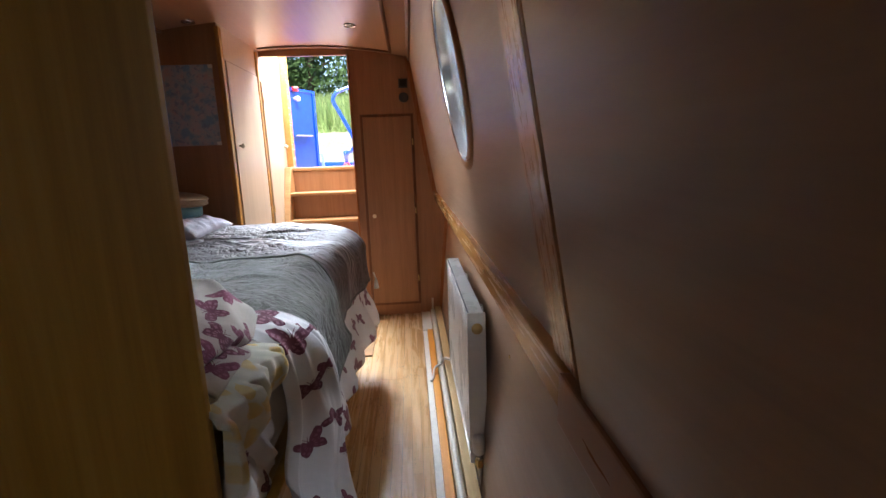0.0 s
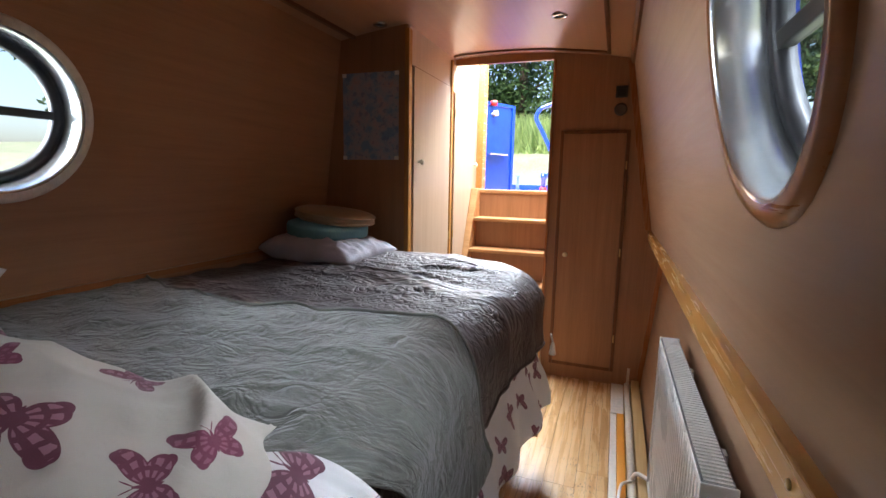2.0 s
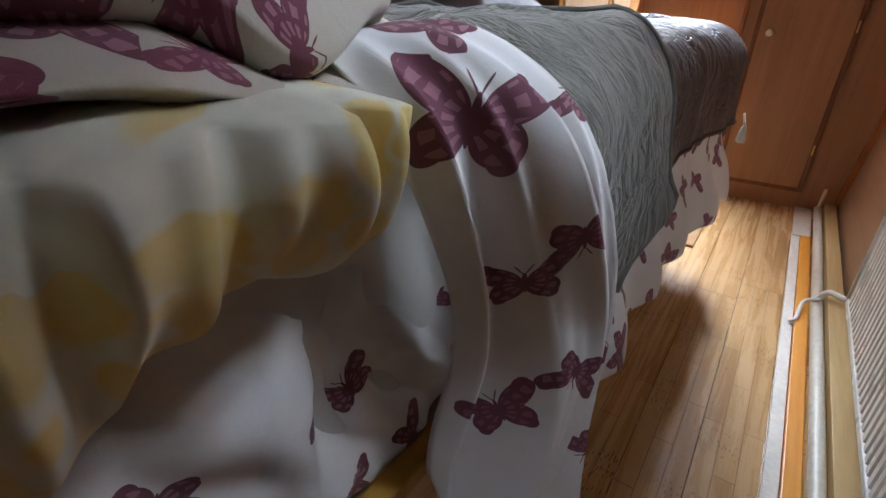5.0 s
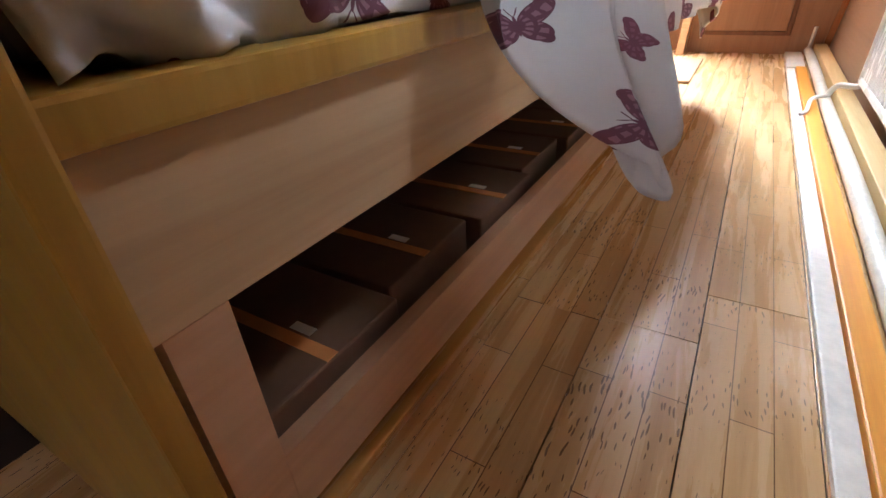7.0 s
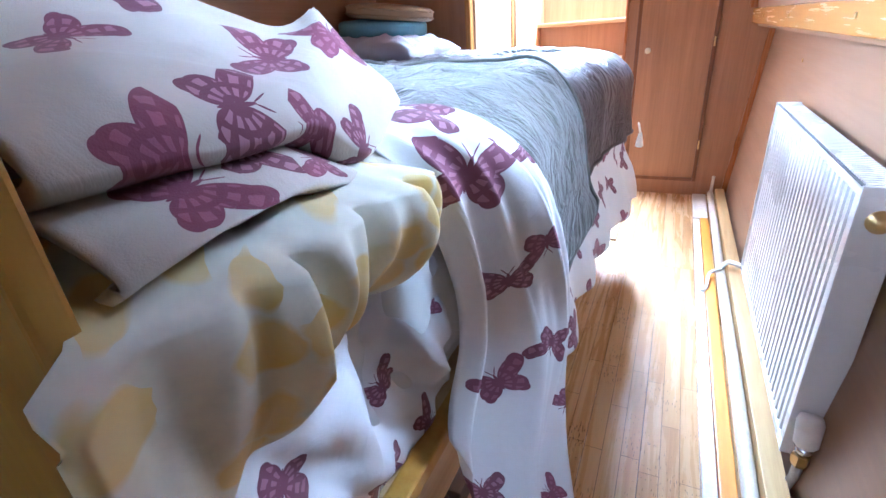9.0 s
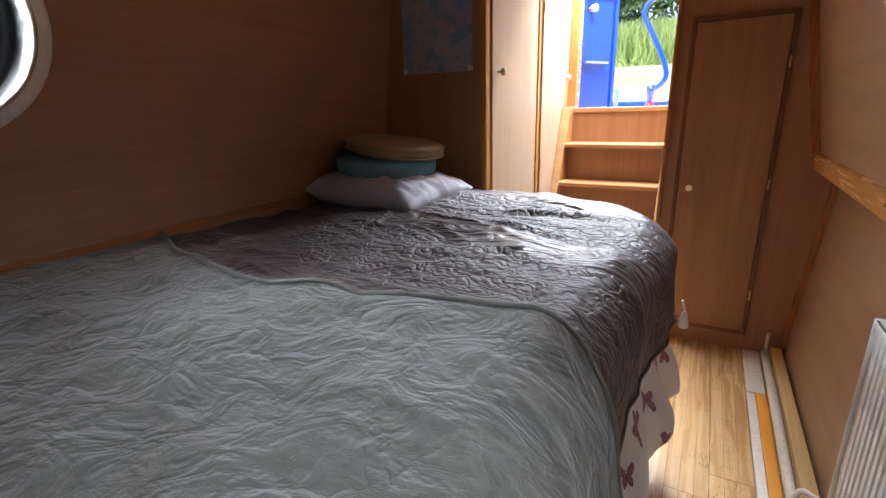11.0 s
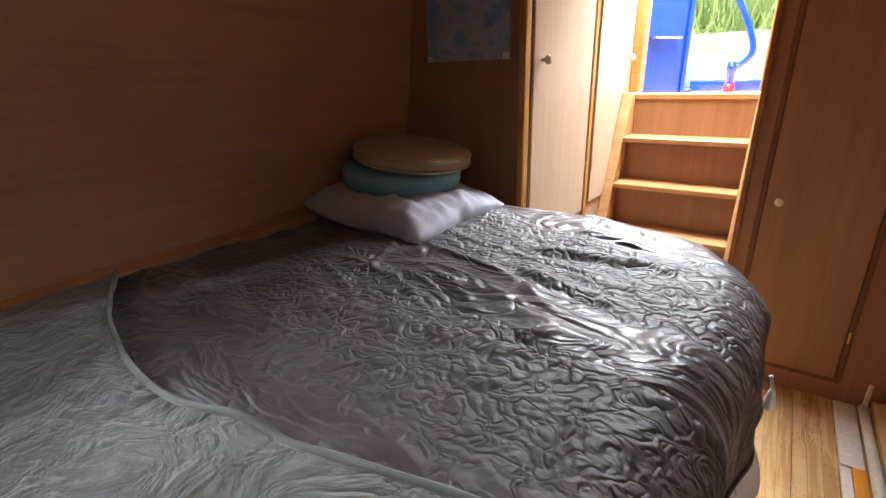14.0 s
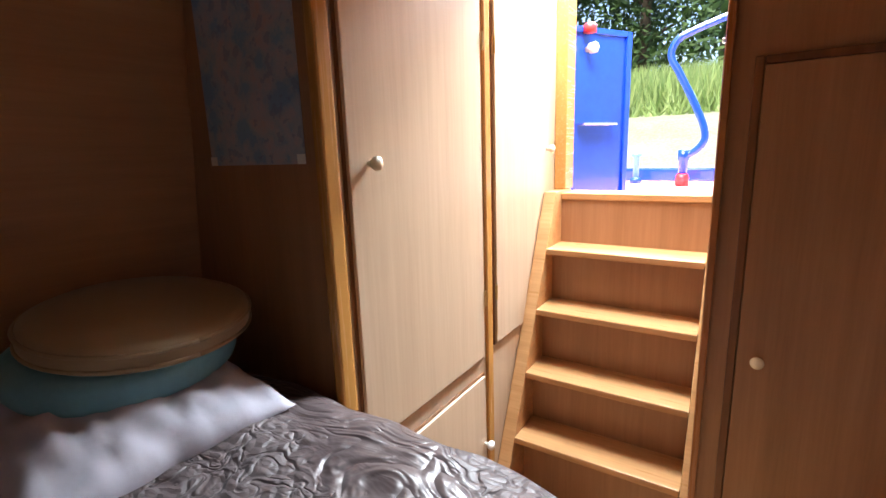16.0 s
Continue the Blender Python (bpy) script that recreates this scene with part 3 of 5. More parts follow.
tagged(obj("trim_doorway", prism([(right_x(0.985) - 0.012, 0.985), (right_x(0.985) + 0.02, 0.985), (right_x(2.0) + 0.02, 2.0), (right_x(2.0) - 0.012, 2.0)], "y", 0.172, 0.262, 0.003), trim_v), "varnished upright doorway strip", "trim", **st)
tagged(obj("wall_transom", box(PX, 0.05, PY, PY + 0.022, 1.93, 2.04), oak_x), "veneer head of the doorway", "wall", **st)

# ---- wardrobe ----
def knob(parent, place, way, mat=cream, r=0.016):
    m = Vector(way).to_track_quat("Z", "Y").to_matrix().to_4x4()
    return part("knob", lathe([(0.006, 0), (0.006, 0.012), (r * 0.8, 0.015), (r, 0.021), (r * 0.95, 0.028), (r * 0.5, 0.033), (0.001, 0.034)], Matrix.Translation(place) @ m, 20), mat, parent, "cream ceramic knob", True)


wardrobe = thing("wardrobe", (-1.35, 3.2, 0), "tall oak-veneer built-in wardrobe with pale doors beside the steps", "wardrobe")
part("front_panel", box(-1.70, WARD_X - 0.002, WARD_Y, WARD_Y + 0.018, 0, 2.03), oak_v, wardrobe)
part("side_panel", prism([(WARD_Y + 0.02, 0.0), (3.93, 0.0), (3.93, 2.20), (3.32, 2.20), (3.32, 2.03), (WARD_Y + 0.02, 2.03)], "x", WARD_X - 0.02, WARD_X), pale_v, wardrobe)
part("corner_post", box(WARD_X - 0.012, WARD_X + 0.014, WARD_Y - 0.012, WARD_Y + 0.030, 0, 2.0, 0.006), trim_gold, wardrobe, "varnished corner moulding")
part("middle_post", box(WARD_X - 0.005, WARD_X + 0.012, 3.20, 3.235, 0, 2.0, 0.004), trim_gold, wardrobe, "varnished moulding between the doors")


def flat_door(points, mat, depth=0.014):
    return prism(points, "x", WARD_X + 0.001, WARD_X + depth, 0.003)


def outline(points, grow):
    cx = sum(p[0] for p in points) / len(points)
    cy = sum(p[1] for p in points) / len(points)
    return [(p[0] + (grow if p[0] > cx else -grow), p[1] + (grow if p[1] > cy else -grow)) for p in points]


for name, pts, kn, hy in (
    ("door", [(2.605, 0.70), (3.17, 0.70), (3.17, 1.83), (2.605, 1.83)], (2.665, 1.35), 3.178),
    ("door", [(2.605, 0.06), (3.17, 0.06), (3.17, 0.63), (2.605, 0.63)], (3.16, 0.385), None),
    ("door", [(3.262, 0.715), (3.48, 0.715), (3.727, 1.40), (3.727, 1.80), (3.262, 1.81)], (3.705, 1.365), 3.254),
):
    # dark rim behind the door paints the shade in the gap around it
    part("door_edge", prism(outline(pts, 0.007), "x", WARD_X + 0.0005, WARD_X + 0.006), groove, wardrobe, "dark rim painting the shade of the gap round the door")
    d = part(name, flat_door(pts, pale_v), pale_v, wardrobe, "pale oak-veneer door")
    knob(d, (WARD_X + 0.014, kn[0], kn[1]), (1, 0, 0), cream if hy else white_plastic)
    if hy:
        for z in (0.90, 1.68):
            part("hinge", tube([(WARD_X + 0.016, hy, z - 0.025), (WARD_X + 0.016, hy, z + 0.025)], 0.005, 10), brass, d, "small brass hinge")

chart = tagged(obj("wall_map", box(-1.445, -1.118, WARD_Y - 0.004, WARD_Y - 0.0015, 1.355, 1.80), map_print), "faded blue and pink printed map pinned to the wardrobe", "map")
for x, z in ((-1.435, 1.79), (-1.128, 1.79), (-1.435, 1.365), (-1.128, 1.365)):
    part("tape", box(x - 0.012, x + 0.012, WARD_Y - 0.0052, WARD_Y - 0.0042, z - 0.01, z + 0.01), white_plastic, chart, "small strip of white tape")

# ---- tall cupboard beside the steps ----
cupboard = thing("cupboard", (-0.2, 3.6, 0), "tall oak-veneer cupboard with one framed door beside the steps", "cupboard")
part("front_panel", box(-0.43, 0.30, BULK, BULK + 0.018, 0, 2.03), oak_v, cupboard)
part("side_panel", box(-0.448, -0.43, BULK, 3.93, 0, 2.20), oak_v, cupboard)
part("edge_post", box(-0.446, -0.428, BULK - 0.012, BULK - 0.001, 0, 1.985, 0.003), trim_v, cupboard, "varnished edge moulding")
for a, b, c, d in ((-0.382, -0.362, 0.085, 1.565), (-0.005, 0.015, 0.085, 1.565)):
    part("moulding", box(a, b, BULK - 0.011, BULK - 0.001, c, d, 0.004), groove, cupboard, "dark door moulding")
for c, d in ((0.085, 0.105), (1.545, 1.565)):
    part("moulding", box(-0.3615, -0.0055, BULK - 0.011, BULK - 0.001, c, d, 0.004), groove, cupboard, "dark door moulding")
cdoor = part("door", box(-0.360, -0.007, BULK - 0.014, BULK - 0.002, 0.107, 1.543, 0.002), oak_v, cupboard)
knob(cdoor, (-0.315, BULK - 0.014, 0.81), (0, -1, 0))
for z in (0.30, 0.84, 1.36):
    part("hinge", tube([(0.003, BULK - 0.016, z - 0.024), (0.003, BULK - 0.016, z + 0.024)], 0.0045, 10), brass, cdoor, "small brass hinge")
for z, nm in ((1.780, "switch"), (1.680, "socket")):
    sw = thing(nm, (-0.05, BULK, z), "black round power socket on the cupboard wall" if nm == "socket" else "square black switch on the cupboard wall", nm)
    if nm == "switch":
        part("plate", box(-0.083, -0.017, BULK - 0.010, BULK - 0.001, z - 0.033, z + 0.033, 0.003), plain("smoked_plate", (0.05, 0.045, 0.04), 0.35), sw)
        part("rocker", box(-0.074, -0.026, BULK - 0.016, BULK - 0.010, z - 0.026, z + 0.026, 0.003), socket_black, sw)
    else:
        m = Matrix.Translation((-0.05, BULK - 0.001, z)) @ Matrix.Rotation(radians(90), 4, "X")
        part("ring", lathe([(0.036, 0), (0.036, 0.008), (0.030, 0.012), (0.024, 0.010)], m, 28), plain("smoked_ring", (0.07, 0.065, 0.06), 0.3), sw, "", True)
        part("core", lathe([(0.024, 0.004), (0.024, 0.009), (0.010, 0.007), (0.001, 0.006)], m, 24), socket_black, sw, "", True)

# corner mouldings where the side lining meets the cupboard
tagged(obj("trim_corner_upper", prism([(right_x(0.985) - 0.035, 0.985), (right_x(0.985), 0.985), (right_x(1.95), 1.95), (right_x(1.95) - 0.035, 1.95)], "y", BULK - 0.014, BULK - 0.001), trim_v), "varnished corner moulding", "trim", **st)
tagged(obj("trim_corner_lower", prism([(0.15, 0.0), (0.178, 0.0), (0.262, 0.915), (0.235, 0.915)], "y", BULK - 0.016, BULK - 0.001), trim_v), "varnished corner moulding", "trim", **st)

# ---- companionway steps ----
stair = thing("companionway_steps", (-0.74, 3.55, 0), "steep varnished oak steps up to the stern doors", "steps")
TR = [(3.317, 0.334), (3.414, 0.550), (3.514, 0.767), (3.614, 0.984)]


def string_line(z):
    return 3.714 - (1.185 - z) * 0.4630


for x0, x1 in ((-1.068, -1.018), (-0.470, -0.432)):
    part("stringer", prism([(string_line(0.0), 0.0), (string_line(0.0) + 0.20, 0.0), (3.90, 1.0), (3.90, 1.195), (string_line(1.185), 1.195)], "x", x0, x1, 0.005), tread_wood, stair)
for k, (y, z) in enumerate(TR):
    part("tread", box(-1.0175, -0.4705, y - 0.006, y + 0.165, z - 0.024, z, 0.005), tread_wood, stair)
    zlo = z
    ztop = (TR[k + 1][1] - 0.024) if k < 3 else 1.160
    part("riser", box(-1.0175, -0.4705, y + 0.166, y + 0.176, zlo + 0.0005 - 0.02, ztop), oak_v, stair)
part("riser", box(-1.0175, -0.4705, 3.40, 3.41, 0.0, 0.309), oak_v, stair)
part("sill", box(-1.0175, -0.4705, 3.775, 3.93, 1.160, 1.186, 0.004), tread_wood, stair)

frame_thing = thing("stern_doorway_frame", (-0.74, 3.88, 1.19), "varnished wooden frame of the open stern doorway", "doorway")
part("post", box(-1.0685, -1.020, 3.83, 3.93, 1.196, 2.20, 0.004), trim_y, frame_thing)
part("post", box(-0.478, -0.4325, 3.83, 3.93, 1.196, 2.20, 0.004), trim_y, frame_thing)
part("catch", box(-0.492, -0.479, 3.85, 3.88, 1.70, 1.715, 0.002), chrome, frame_thing, "small bright door catch")

# ---- stern deck, door leaf, tiller, bank ----
deck = tagged(obj("deck", box(-1.75, 0.35, 3.935, 5.35, 1.06, 1.13), deck_paint), "faded pink painted stern deck", "deck", **st)
tagged(obj("wall_stern_left", box(-1.75, -1.0695, 3.935, 3.97, 0, 2.2), blue_paint), "blue painted steel stern bulkhead", "wall", **st)
tagged(obj("wall_stern_right", box(-0.431, 0.35, 3.935, 3.97, 0, 2.2), blue_paint), "blue painted steel stern bulkhead", "wall", **st)
tagged(obj("wall_under_sill", box(-1.0675, -0.433, 3.935, 3.97, 0, 1.16), blue_paint), "blue painted steel under the stern doors", "wall", **st)
coaming = tagged(obj("stern_rail", box(-1.6, 0.2, 5.22, 5.27, 1.135, 1.215, 0.01), blue_paint), "blue painted steel edge of the stern deck", "rail", **st)

leaf = thing("stern_door", (-1.055, 3.98, 1.15), "glossy blue steel stern door standing open", "door")


def leaf_place(p):
    a = math.atan2(4.30 - 3.985, -0.888 + 1.055)
    return Vector((-1.055 + p[0] * math.cos(a) - p[1] * math.sin(a), 3.985 + p[0] * math.sin(a) + p[1] * math.cos(a), p[2]))


def leaf_box(*b, bevel=0.004):
    m = box(*b, bevel)
    for v in m.verts:
        v.co = leaf_place(v.co)
    return m


part("panel", leaf_box(0, 0.352, -0.004, 0.014, 1.14, 1.87), blue_paint, leaf)
part("edge_strip", leaf_box(0.322, 0.352, -0.016, -0.0045, 1.14, 1.87), blue_paint, leaf)
part("top_strip", leaf_box(0.0, 0.3215, -0.016, -0.0045, 1.845, 1.87), blue_paint, leaf)
part("shelf_rim", leaf_box(0.03, 0.24, -0.05, -0.0045, 1.46, 1.472), chrome, leaf, "worn bare metal ledge")
part("bolt_knob", lathe([(0.012, 0), (0.012, 0.02), (0.022, 0.025), (0.022, 0.05), (0.001, 0.055)], Matrix.Translation(leaf_place((0.08, -0.005, 1.78))) @ Vector((0.88, -0.47, 0)).to_track_quat("Z", "Y").to_matrix().to_4x4(), 20), cream, leaf, "cream door knob", True)
part("lamp_cap", lathe([(0.028, 0), (0.028, 0.03), (0.022, 0.036), (0.001, 0.038)], Matrix.Translation(leaf_place((0.07, -0.03, 1.842))), 20), red_paint, leaf, "red round cap", True)


def smooth_path(pts, n=8):
    out = []
    q = [Vector(p) for p in pts]
    for i in range(len(q) - 1):
        p0, p1, p2, p3 = q[max(i - 1, 0)], q[i], q[i + 1], q[min(i + 2, len(q) - 1)]
        for k in range(n):
            t = k / n
            out.append(0.5 * (2 * p1 + (p2 - p0) * t + (2 * p0 - 5 * p1 + 4 * p2 - p3) * t * t + (3 * p1 - p0 - 3 * p2 + p3) * t ** 3))
    out.append(q[-1])
    return out


tiller = thing("tiller", (-0.705, 4.9, 1.13), "curved blue swan-neck tiller on a red collar", "tiller")
part("neck", tube(smooth_path([(-0.705, 4.9, 1.30), (-0.66, 4.9, 1.315), (-0.612, 4.9, 1.37), (-0.612, 4.9, 1.44), (-0.66, 4.9, 1.56), (-0.75, 4.9, 1.74), (-0.80, 4.9, 1.84), (-0.775, 4.9, 1.915), (-0.70, 4.9, 1.955), (-0.48, 4.9, 2.02), (-0.2, 4.9, 2.08)]), 0.019, 14), blue_paint, tiller, "", True)
part("collar", lathe([(0.036, 1.13), (0.036, 1.175), (0.030, 1.195), (0.024, 1.20)], Matrix.Translation((-0.705, 4.9, 0)), 24), red_paint, tiller, "red painted collar", True)
part("clamp", lathe([(0.024, 1.20), (0.024, 1.27), (0.03, 1.28), (0.03, 1.33), (0.001, 1.335)], Matrix.Translation((-0.705, 4.9, 0)), 16), blue_paint, tiller, "", True)
dolly = thing("mooring_dolly", (-0.985, 5.05, 1.13), "short blue mooring post on the stern deck", "mooring post")
part("stem", lathe([(0.018, 1.13), (0.018, 1.29), (0.03, 1.30), (0.03, 1.315), (0.001, 1.32)], Matrix.Translation((-0.985, 5.05, 0)), 16), pale_blue_paint, dolly, "", True)
part("foot", lathe([(0.035, 1.13), (0.035, 1.16), (0.02, 1.17)], Matrix.Translation((-0.985, 5.05, 0)), 16), blue_paint, dolly, "", True)


def ground_mat():
    n = Nodes("bank_and_path")
    v = n.coords()
    a = n.noise(v, 1.3, 5.0)
    b = n.noise(v, 30.0, 4.0)
    return n.finish(n.ramp(n.math("ADD", n.math("MULTIPLY", a, 0.5), n.math("MULTIPLY", b, 0.5)), [(0.35, (0.27, 0.31, 0.15)), (0.6, (0.44, 0.45, 0.29))]), 0.9, b, 0.4, 0.02)


def ground_z(x, y):
    d = max(abs(x + 0.75) - 1.6, y - 6.0, 0.0)
    if y < -3:
        d = max(d, -3 - y)
    t = min(d / 3.0, 1.0)
    far = max(0.0, y - 8.0)
    if d == 0.0 and y < 5.9:
        return -0.6
    return 0.55 + 0.95 * t * t * (3 - 2 * t) + 0.16 * min(far, 9.0) + 0.03 * nz(x * 0.4, y * 0.4)


def ground_place(u, v):
    x, y = math.copysign(abs(u) ** 2.2, u) * 60, math.copysign(abs(v) ** 2.2, v) * 60 + 2
    return Vector((x, y, ground_z(x, y)))


tagged(obj("ground", sheet(ground_place, steps(-2.2, 2.2, 70), steps(-2.2, 2.2, 70), 0), ground_mat(), True), "pale mown bank and towpath beside the boat", "ground", **st)


def leaf_mat(name, lo, hi):
    n = Nodes(name)
    r = n.put("ShaderNodeNewGeometry", out=8)
    col = n.ramp(r, [(0.0, lo), (1.0, hi)])
    return n.finish(col, 0.6, Subsurface_Weight=0.0)


leaves = leaf_mat("tree_leaves", (0.018, 0.05, 0.012), (0.09, 0.15, 0.04))
grass_m = leaf_mat("long_grass", (0.16, 0.26, 0.06), (0.34, 0.42, 0.14))
bark = plain("bark", (0.09, 0.065, 0.045), 0.9, grain=25, amount=0.4, bump=0.6)


def leaf_cloud(rng, centre, size, count, s):
    verts, faces = [], []
    for _ in range(count):
        d = Vector((rng.gauss(0, 1), rng.gauss(0, 1), rng.gauss(0, 1))).normalized() * rng.random() ** 0.4
        p = Vector((centre[0] + d.x * size[0], centre[1] + d.y * size[1], centre[2] + d.z * size[2]))
        a = Vector((rng.gauss(0, 1), rng.gauss(0, 1), rng.gauss(0, 1))).normalized()
        b = a.orthogonal().normalized()
        k = s * (0.6 + rng.random())
        i = len(verts)
        verts += [p - a * k, p + b * k * 0.45, p + a * k, p - b * k * 0.45]
        faces.append((i, i + 1, i + 2, i + 3))
    return verts, faces


def mesh_part(name, verts, faces, mat, parent):
    me = bpy.data.meshes.new(name)
    me.from_pydata([tuple(v) for v in verts], [], faces)
    me.materials.append(mat)
    o = new(name, me)
    if parent:
        o.parent = parent
        o.matrix_parent_inverse = parent.matrix_world.inverted()
    return o


def tree(x, y, h, seed):
    rng = random.Random(seed)
    z0 = ground_z(x, y) - 0.1
    t = thing("tree", (x, y, z0), "leafy green bankside tree with a dense dark crown", "tree", "trees on the bank")
    top = Vector((x + rng.uniform(-0.3, 0.3), y, z0 + h * 0.8))
    b = tube([Vector((x, y, z0)), Vector((x, y, z0 + h * 0.3)), Vector((x + 0.1, y, z0 + h * 0.55)), top], [0.17, 0.13, 0.09, 0.03], 8)
    for k in range(7):
        a = 2 * math.pi * k / 7 + rng.random()
        s = Vector((x, y, z0 + h * (0.2 + 0.07 * k)))
        tube([s, s + Vector((math.cos(a) * 0.7, math.sin(a) * 0.7, 0.4)), s + Vector((math.cos(a) * 1.4, math.sin(a) * 1.4, 0.7))], [0.06, 0.04, 0.015], 6, b)
    part("trunk", b, bark, t, "", True)
    vs, fs = [], []
    for k in range(26):
        a, r = rng.random() * 6.283, rng.random() ** 0.5 * h * 0.33
        c = (x + math.cos(a) * r, y + math.sin(a) * r * 0.8, z0 + h * (0.14 + 0.80 * rng.random()))
        q = h * (0.08 + 0.08 * rng.random())
        v2, f2 = leaf_cloud(rng, c, (q, q, q * 0.8), 330, 0.085)
        o = len(vs)
        vs += v2
        fs += [tuple(i + o for i in f) for f in f2]
    mesh_part("crown", vs, fs, leaves, t)


for k, (x, y, h) in enumerate(((-3.0, 15.5, 6.5), (-1.1, 14.5, 6.0), (0.6, 15.2, 6.8), (2.4, 14.6, 5.8), (-5.2, 16.0, 6.2), (4.4, 16.0, 6.5), (-9.0, 7.0, 6.0), (-10.0, 2.5, 6.5))):
    tree(x, y, h, 20 + k)

rng = random.Random(5)
vs, fs = [], []
for _ in range(26000):
    x, y = rng.uniform(-7, 5), rng.uniform(9.6, 15.0)
    z = ground_z(x, y)
    hgt = rng.uniform(0.25, 0.75) * min(1.0, 0.25 + (y - 9.4))
    a = rng.random() * 6.283
    w = Vector((math.cos(a), math.sin(a), 0)) * rng.uniform(0.01, 0.03)
    lean = Vector((rng.uniform(-0.2, 0.2), rng.uniform(-0.2, 0.2), hgt))
    i = len(vs)
    p = Vector((x, y, z))
    vs += [p - w, p + w, p + lean]
    fs.append((i, i + 1, i + 2))
tagged(mesh_part("long_grass", vs, fs, grass_m, None), "tall green and straw-coloured bank grass", "grass", kind="stuff")

# ---- portholes ----
def porthole(name, xf, out, place, label, rim):
    cy, cz = place
    slope = (xf(cz + 0.1) - xf(cz - 0.1)) / 0.2
    zax = Vector((out, 0, -out * slope)).normalized()
    yax = Vector((0, 1, 0))
    xax = yax.cross(zax).normalized()
    m = Matrix((xax, yax, zax)).transposed().to_4x4()
    m.translation = Vector((xf(cz), cy, cz))
    t = thing(name, m.translation, label, "porthole", "portholes")
    part("rim", lathe([(0.205, -0.003), (0.212, -0.010), (0.228, -0.010), (0.238, -0.002), (0.238, 0.004)], m, 56, cap=False), rim, t, "", True)
    part("liner", lathe([(0.2245, -0.0085), (0.206, -0.008), (0.203, 0.0), (0.196, 0.075), (0.2, 0.085), (0.214, 0.08)], m, 56, cap=False), liner_metal, t, "bright metal porthole liner", True)
    part("window_frame", lathe([(0.196, 0.070), (0.196, 0.062), (0.172, 0.062), (0.168, 0.075), (0.172, 0.09), (0.196, 0.09)], m, 56, cap=False), black_rubber, t, "black window frame", True)
    b = box(-0.012, 0.012, -0.171, 0.171, 0.064, 0.088, 0.003)
    b.transform(m)
    part("crossbar", b, black_rubber, t, "dark glazing bar")
    g = part("pane", lathe([(0.17, 0.078), (0.17, 0.081)], m, 48), glass, t)
    g.visible_shadow = False
    return t


porthole("porthole", right_x, 1, PORT_R, "round porthole with bright metal liner and dark crossbar", trim_dark)
porthole("porthole", left_x, -1, PORT_L, "round porthole with bright metal liner above the bed", white_paint)
tagged(obj("wall_hull_right", slope_wall(lambda z: right_x(z) + 0.075, 0.95, 2.2, BACK, 4.0, 1, (*PORT_R, 0.205)), blue_paint), "blue painted steel hull side", "wall", **st)
tagged(obj("wall_hull_left", slope_wall(lambda z: left_x(z) - 0.075, 0.5, 2.2, BACK, 4.0, -1, (*PORT_L, 0.205)), blue_paint), "blue painted steel hull side", "wall", **st)
tagged(obj("roof", prism([(-1.75, 2.06), (0.35, 2.06), (0.35, 2.09), (-1.75, 2.09)], "y", BACK, 3.33), blue_paint), "steel cabin roof", "roof", **st)

# ---- downlights ----
for x, y in ((-0.34, 2.62), (-1.19, 2.50 - 0.02), (-0.34, 1.2), (-1.19, 1.2)):
    z = ceil_z(x)
    d = thing("downlight", (x, y, z), "small switched-off chrome ceiling downlight", "downlight", "ceiling downlights")
    m = Matrix.Translation((x, y, z))
    part("bezel", lathe([(0.036, 0.004), (0.036, -0.006), (0.028, -0.010), (0.022, -0.004)], m, 28, cap=False), chrome, d, "", True)
    part("lens", lathe([(0.023, -0.005), (0.012, -0.003), (0.001, -0.003)], m, 20), socket_black, d, "", True)

# ---- radiator ----
rad = thing("radiator", (0.18, 1.68, 0.1), "white ribbed panel radiator on the lower side wall", "radiator")
RY0, RY1, RZ0, RZ1 = 1.235, 2.13, 0.105, 0.70
m = bmesh.new()
n_r = 27
prof = []
for k in range(n_r):
    y = RY0 + 0.02 + (RY1 - RY0 - 0.04) * k / n_r
    w = (RY1 - RY0 - 0.04) / n_r
    prof += [(0.150, y), (0.150, y + w * 0.5), (0.156, y + w * 0.62), (0.156, y + w * 0.9)]
ring = [(0.153, RY0)] + prof + [(0.153, RY1), (0.168, RY1), (0.168, RY0)]
part("ribbed_panel", prism(ring, "z", RZ0 + 0.02, RZ1 - 0.02), white_enamel, rad)
part("back_panel", box(0.196, 0.206, RY0, RY1, RZ0 + 0.01, RZ1 - 0.02, 0.003), white_enamel, rad)
part("top_seam", box(0.147, 0.170, RY0, RY1, RZ1 - 0.02, RZ1 - 0.004, 0.004), white_enamel, rad)
part("bottom_seam", box(0.147, 0.170, RY0, RY1, RZ0, RZ0 + 0.02, 0.004), white_enamel, rad)
for y0 in (RY0 - 0.004, RY1 - 0.002):
    part("end_cover", box(0.145, 0.212, y0, y0 + 0.006, RZ0 + 0.005, RZ1 + 0.004, 0.002), white_enamel, rad)
# flat dark grey strip paints the shade seen between the slats
grille = part("top_grille", box(0.149, 0.209, RY0 + 0.003, RY1 - 0.003, RZ1 - 0.003, RZ1, 0.001), plain("grille_slot_shade", (0.10, 0.10, 0.10), 0.6), rad, "dark strip painting the shade between the grille slats")
slat = None
for k in range(64):
    y = RY0 + 0.012 + (RY1 - RY0 - 0.024) * k / 63
    slat = box(0.153, 0.205, y - 0.0035, y + 0.0035, RZ1 + 0.0005, RZ1 + 0.004, 0, slat)
part("grille", slat, white_enamel, rad)
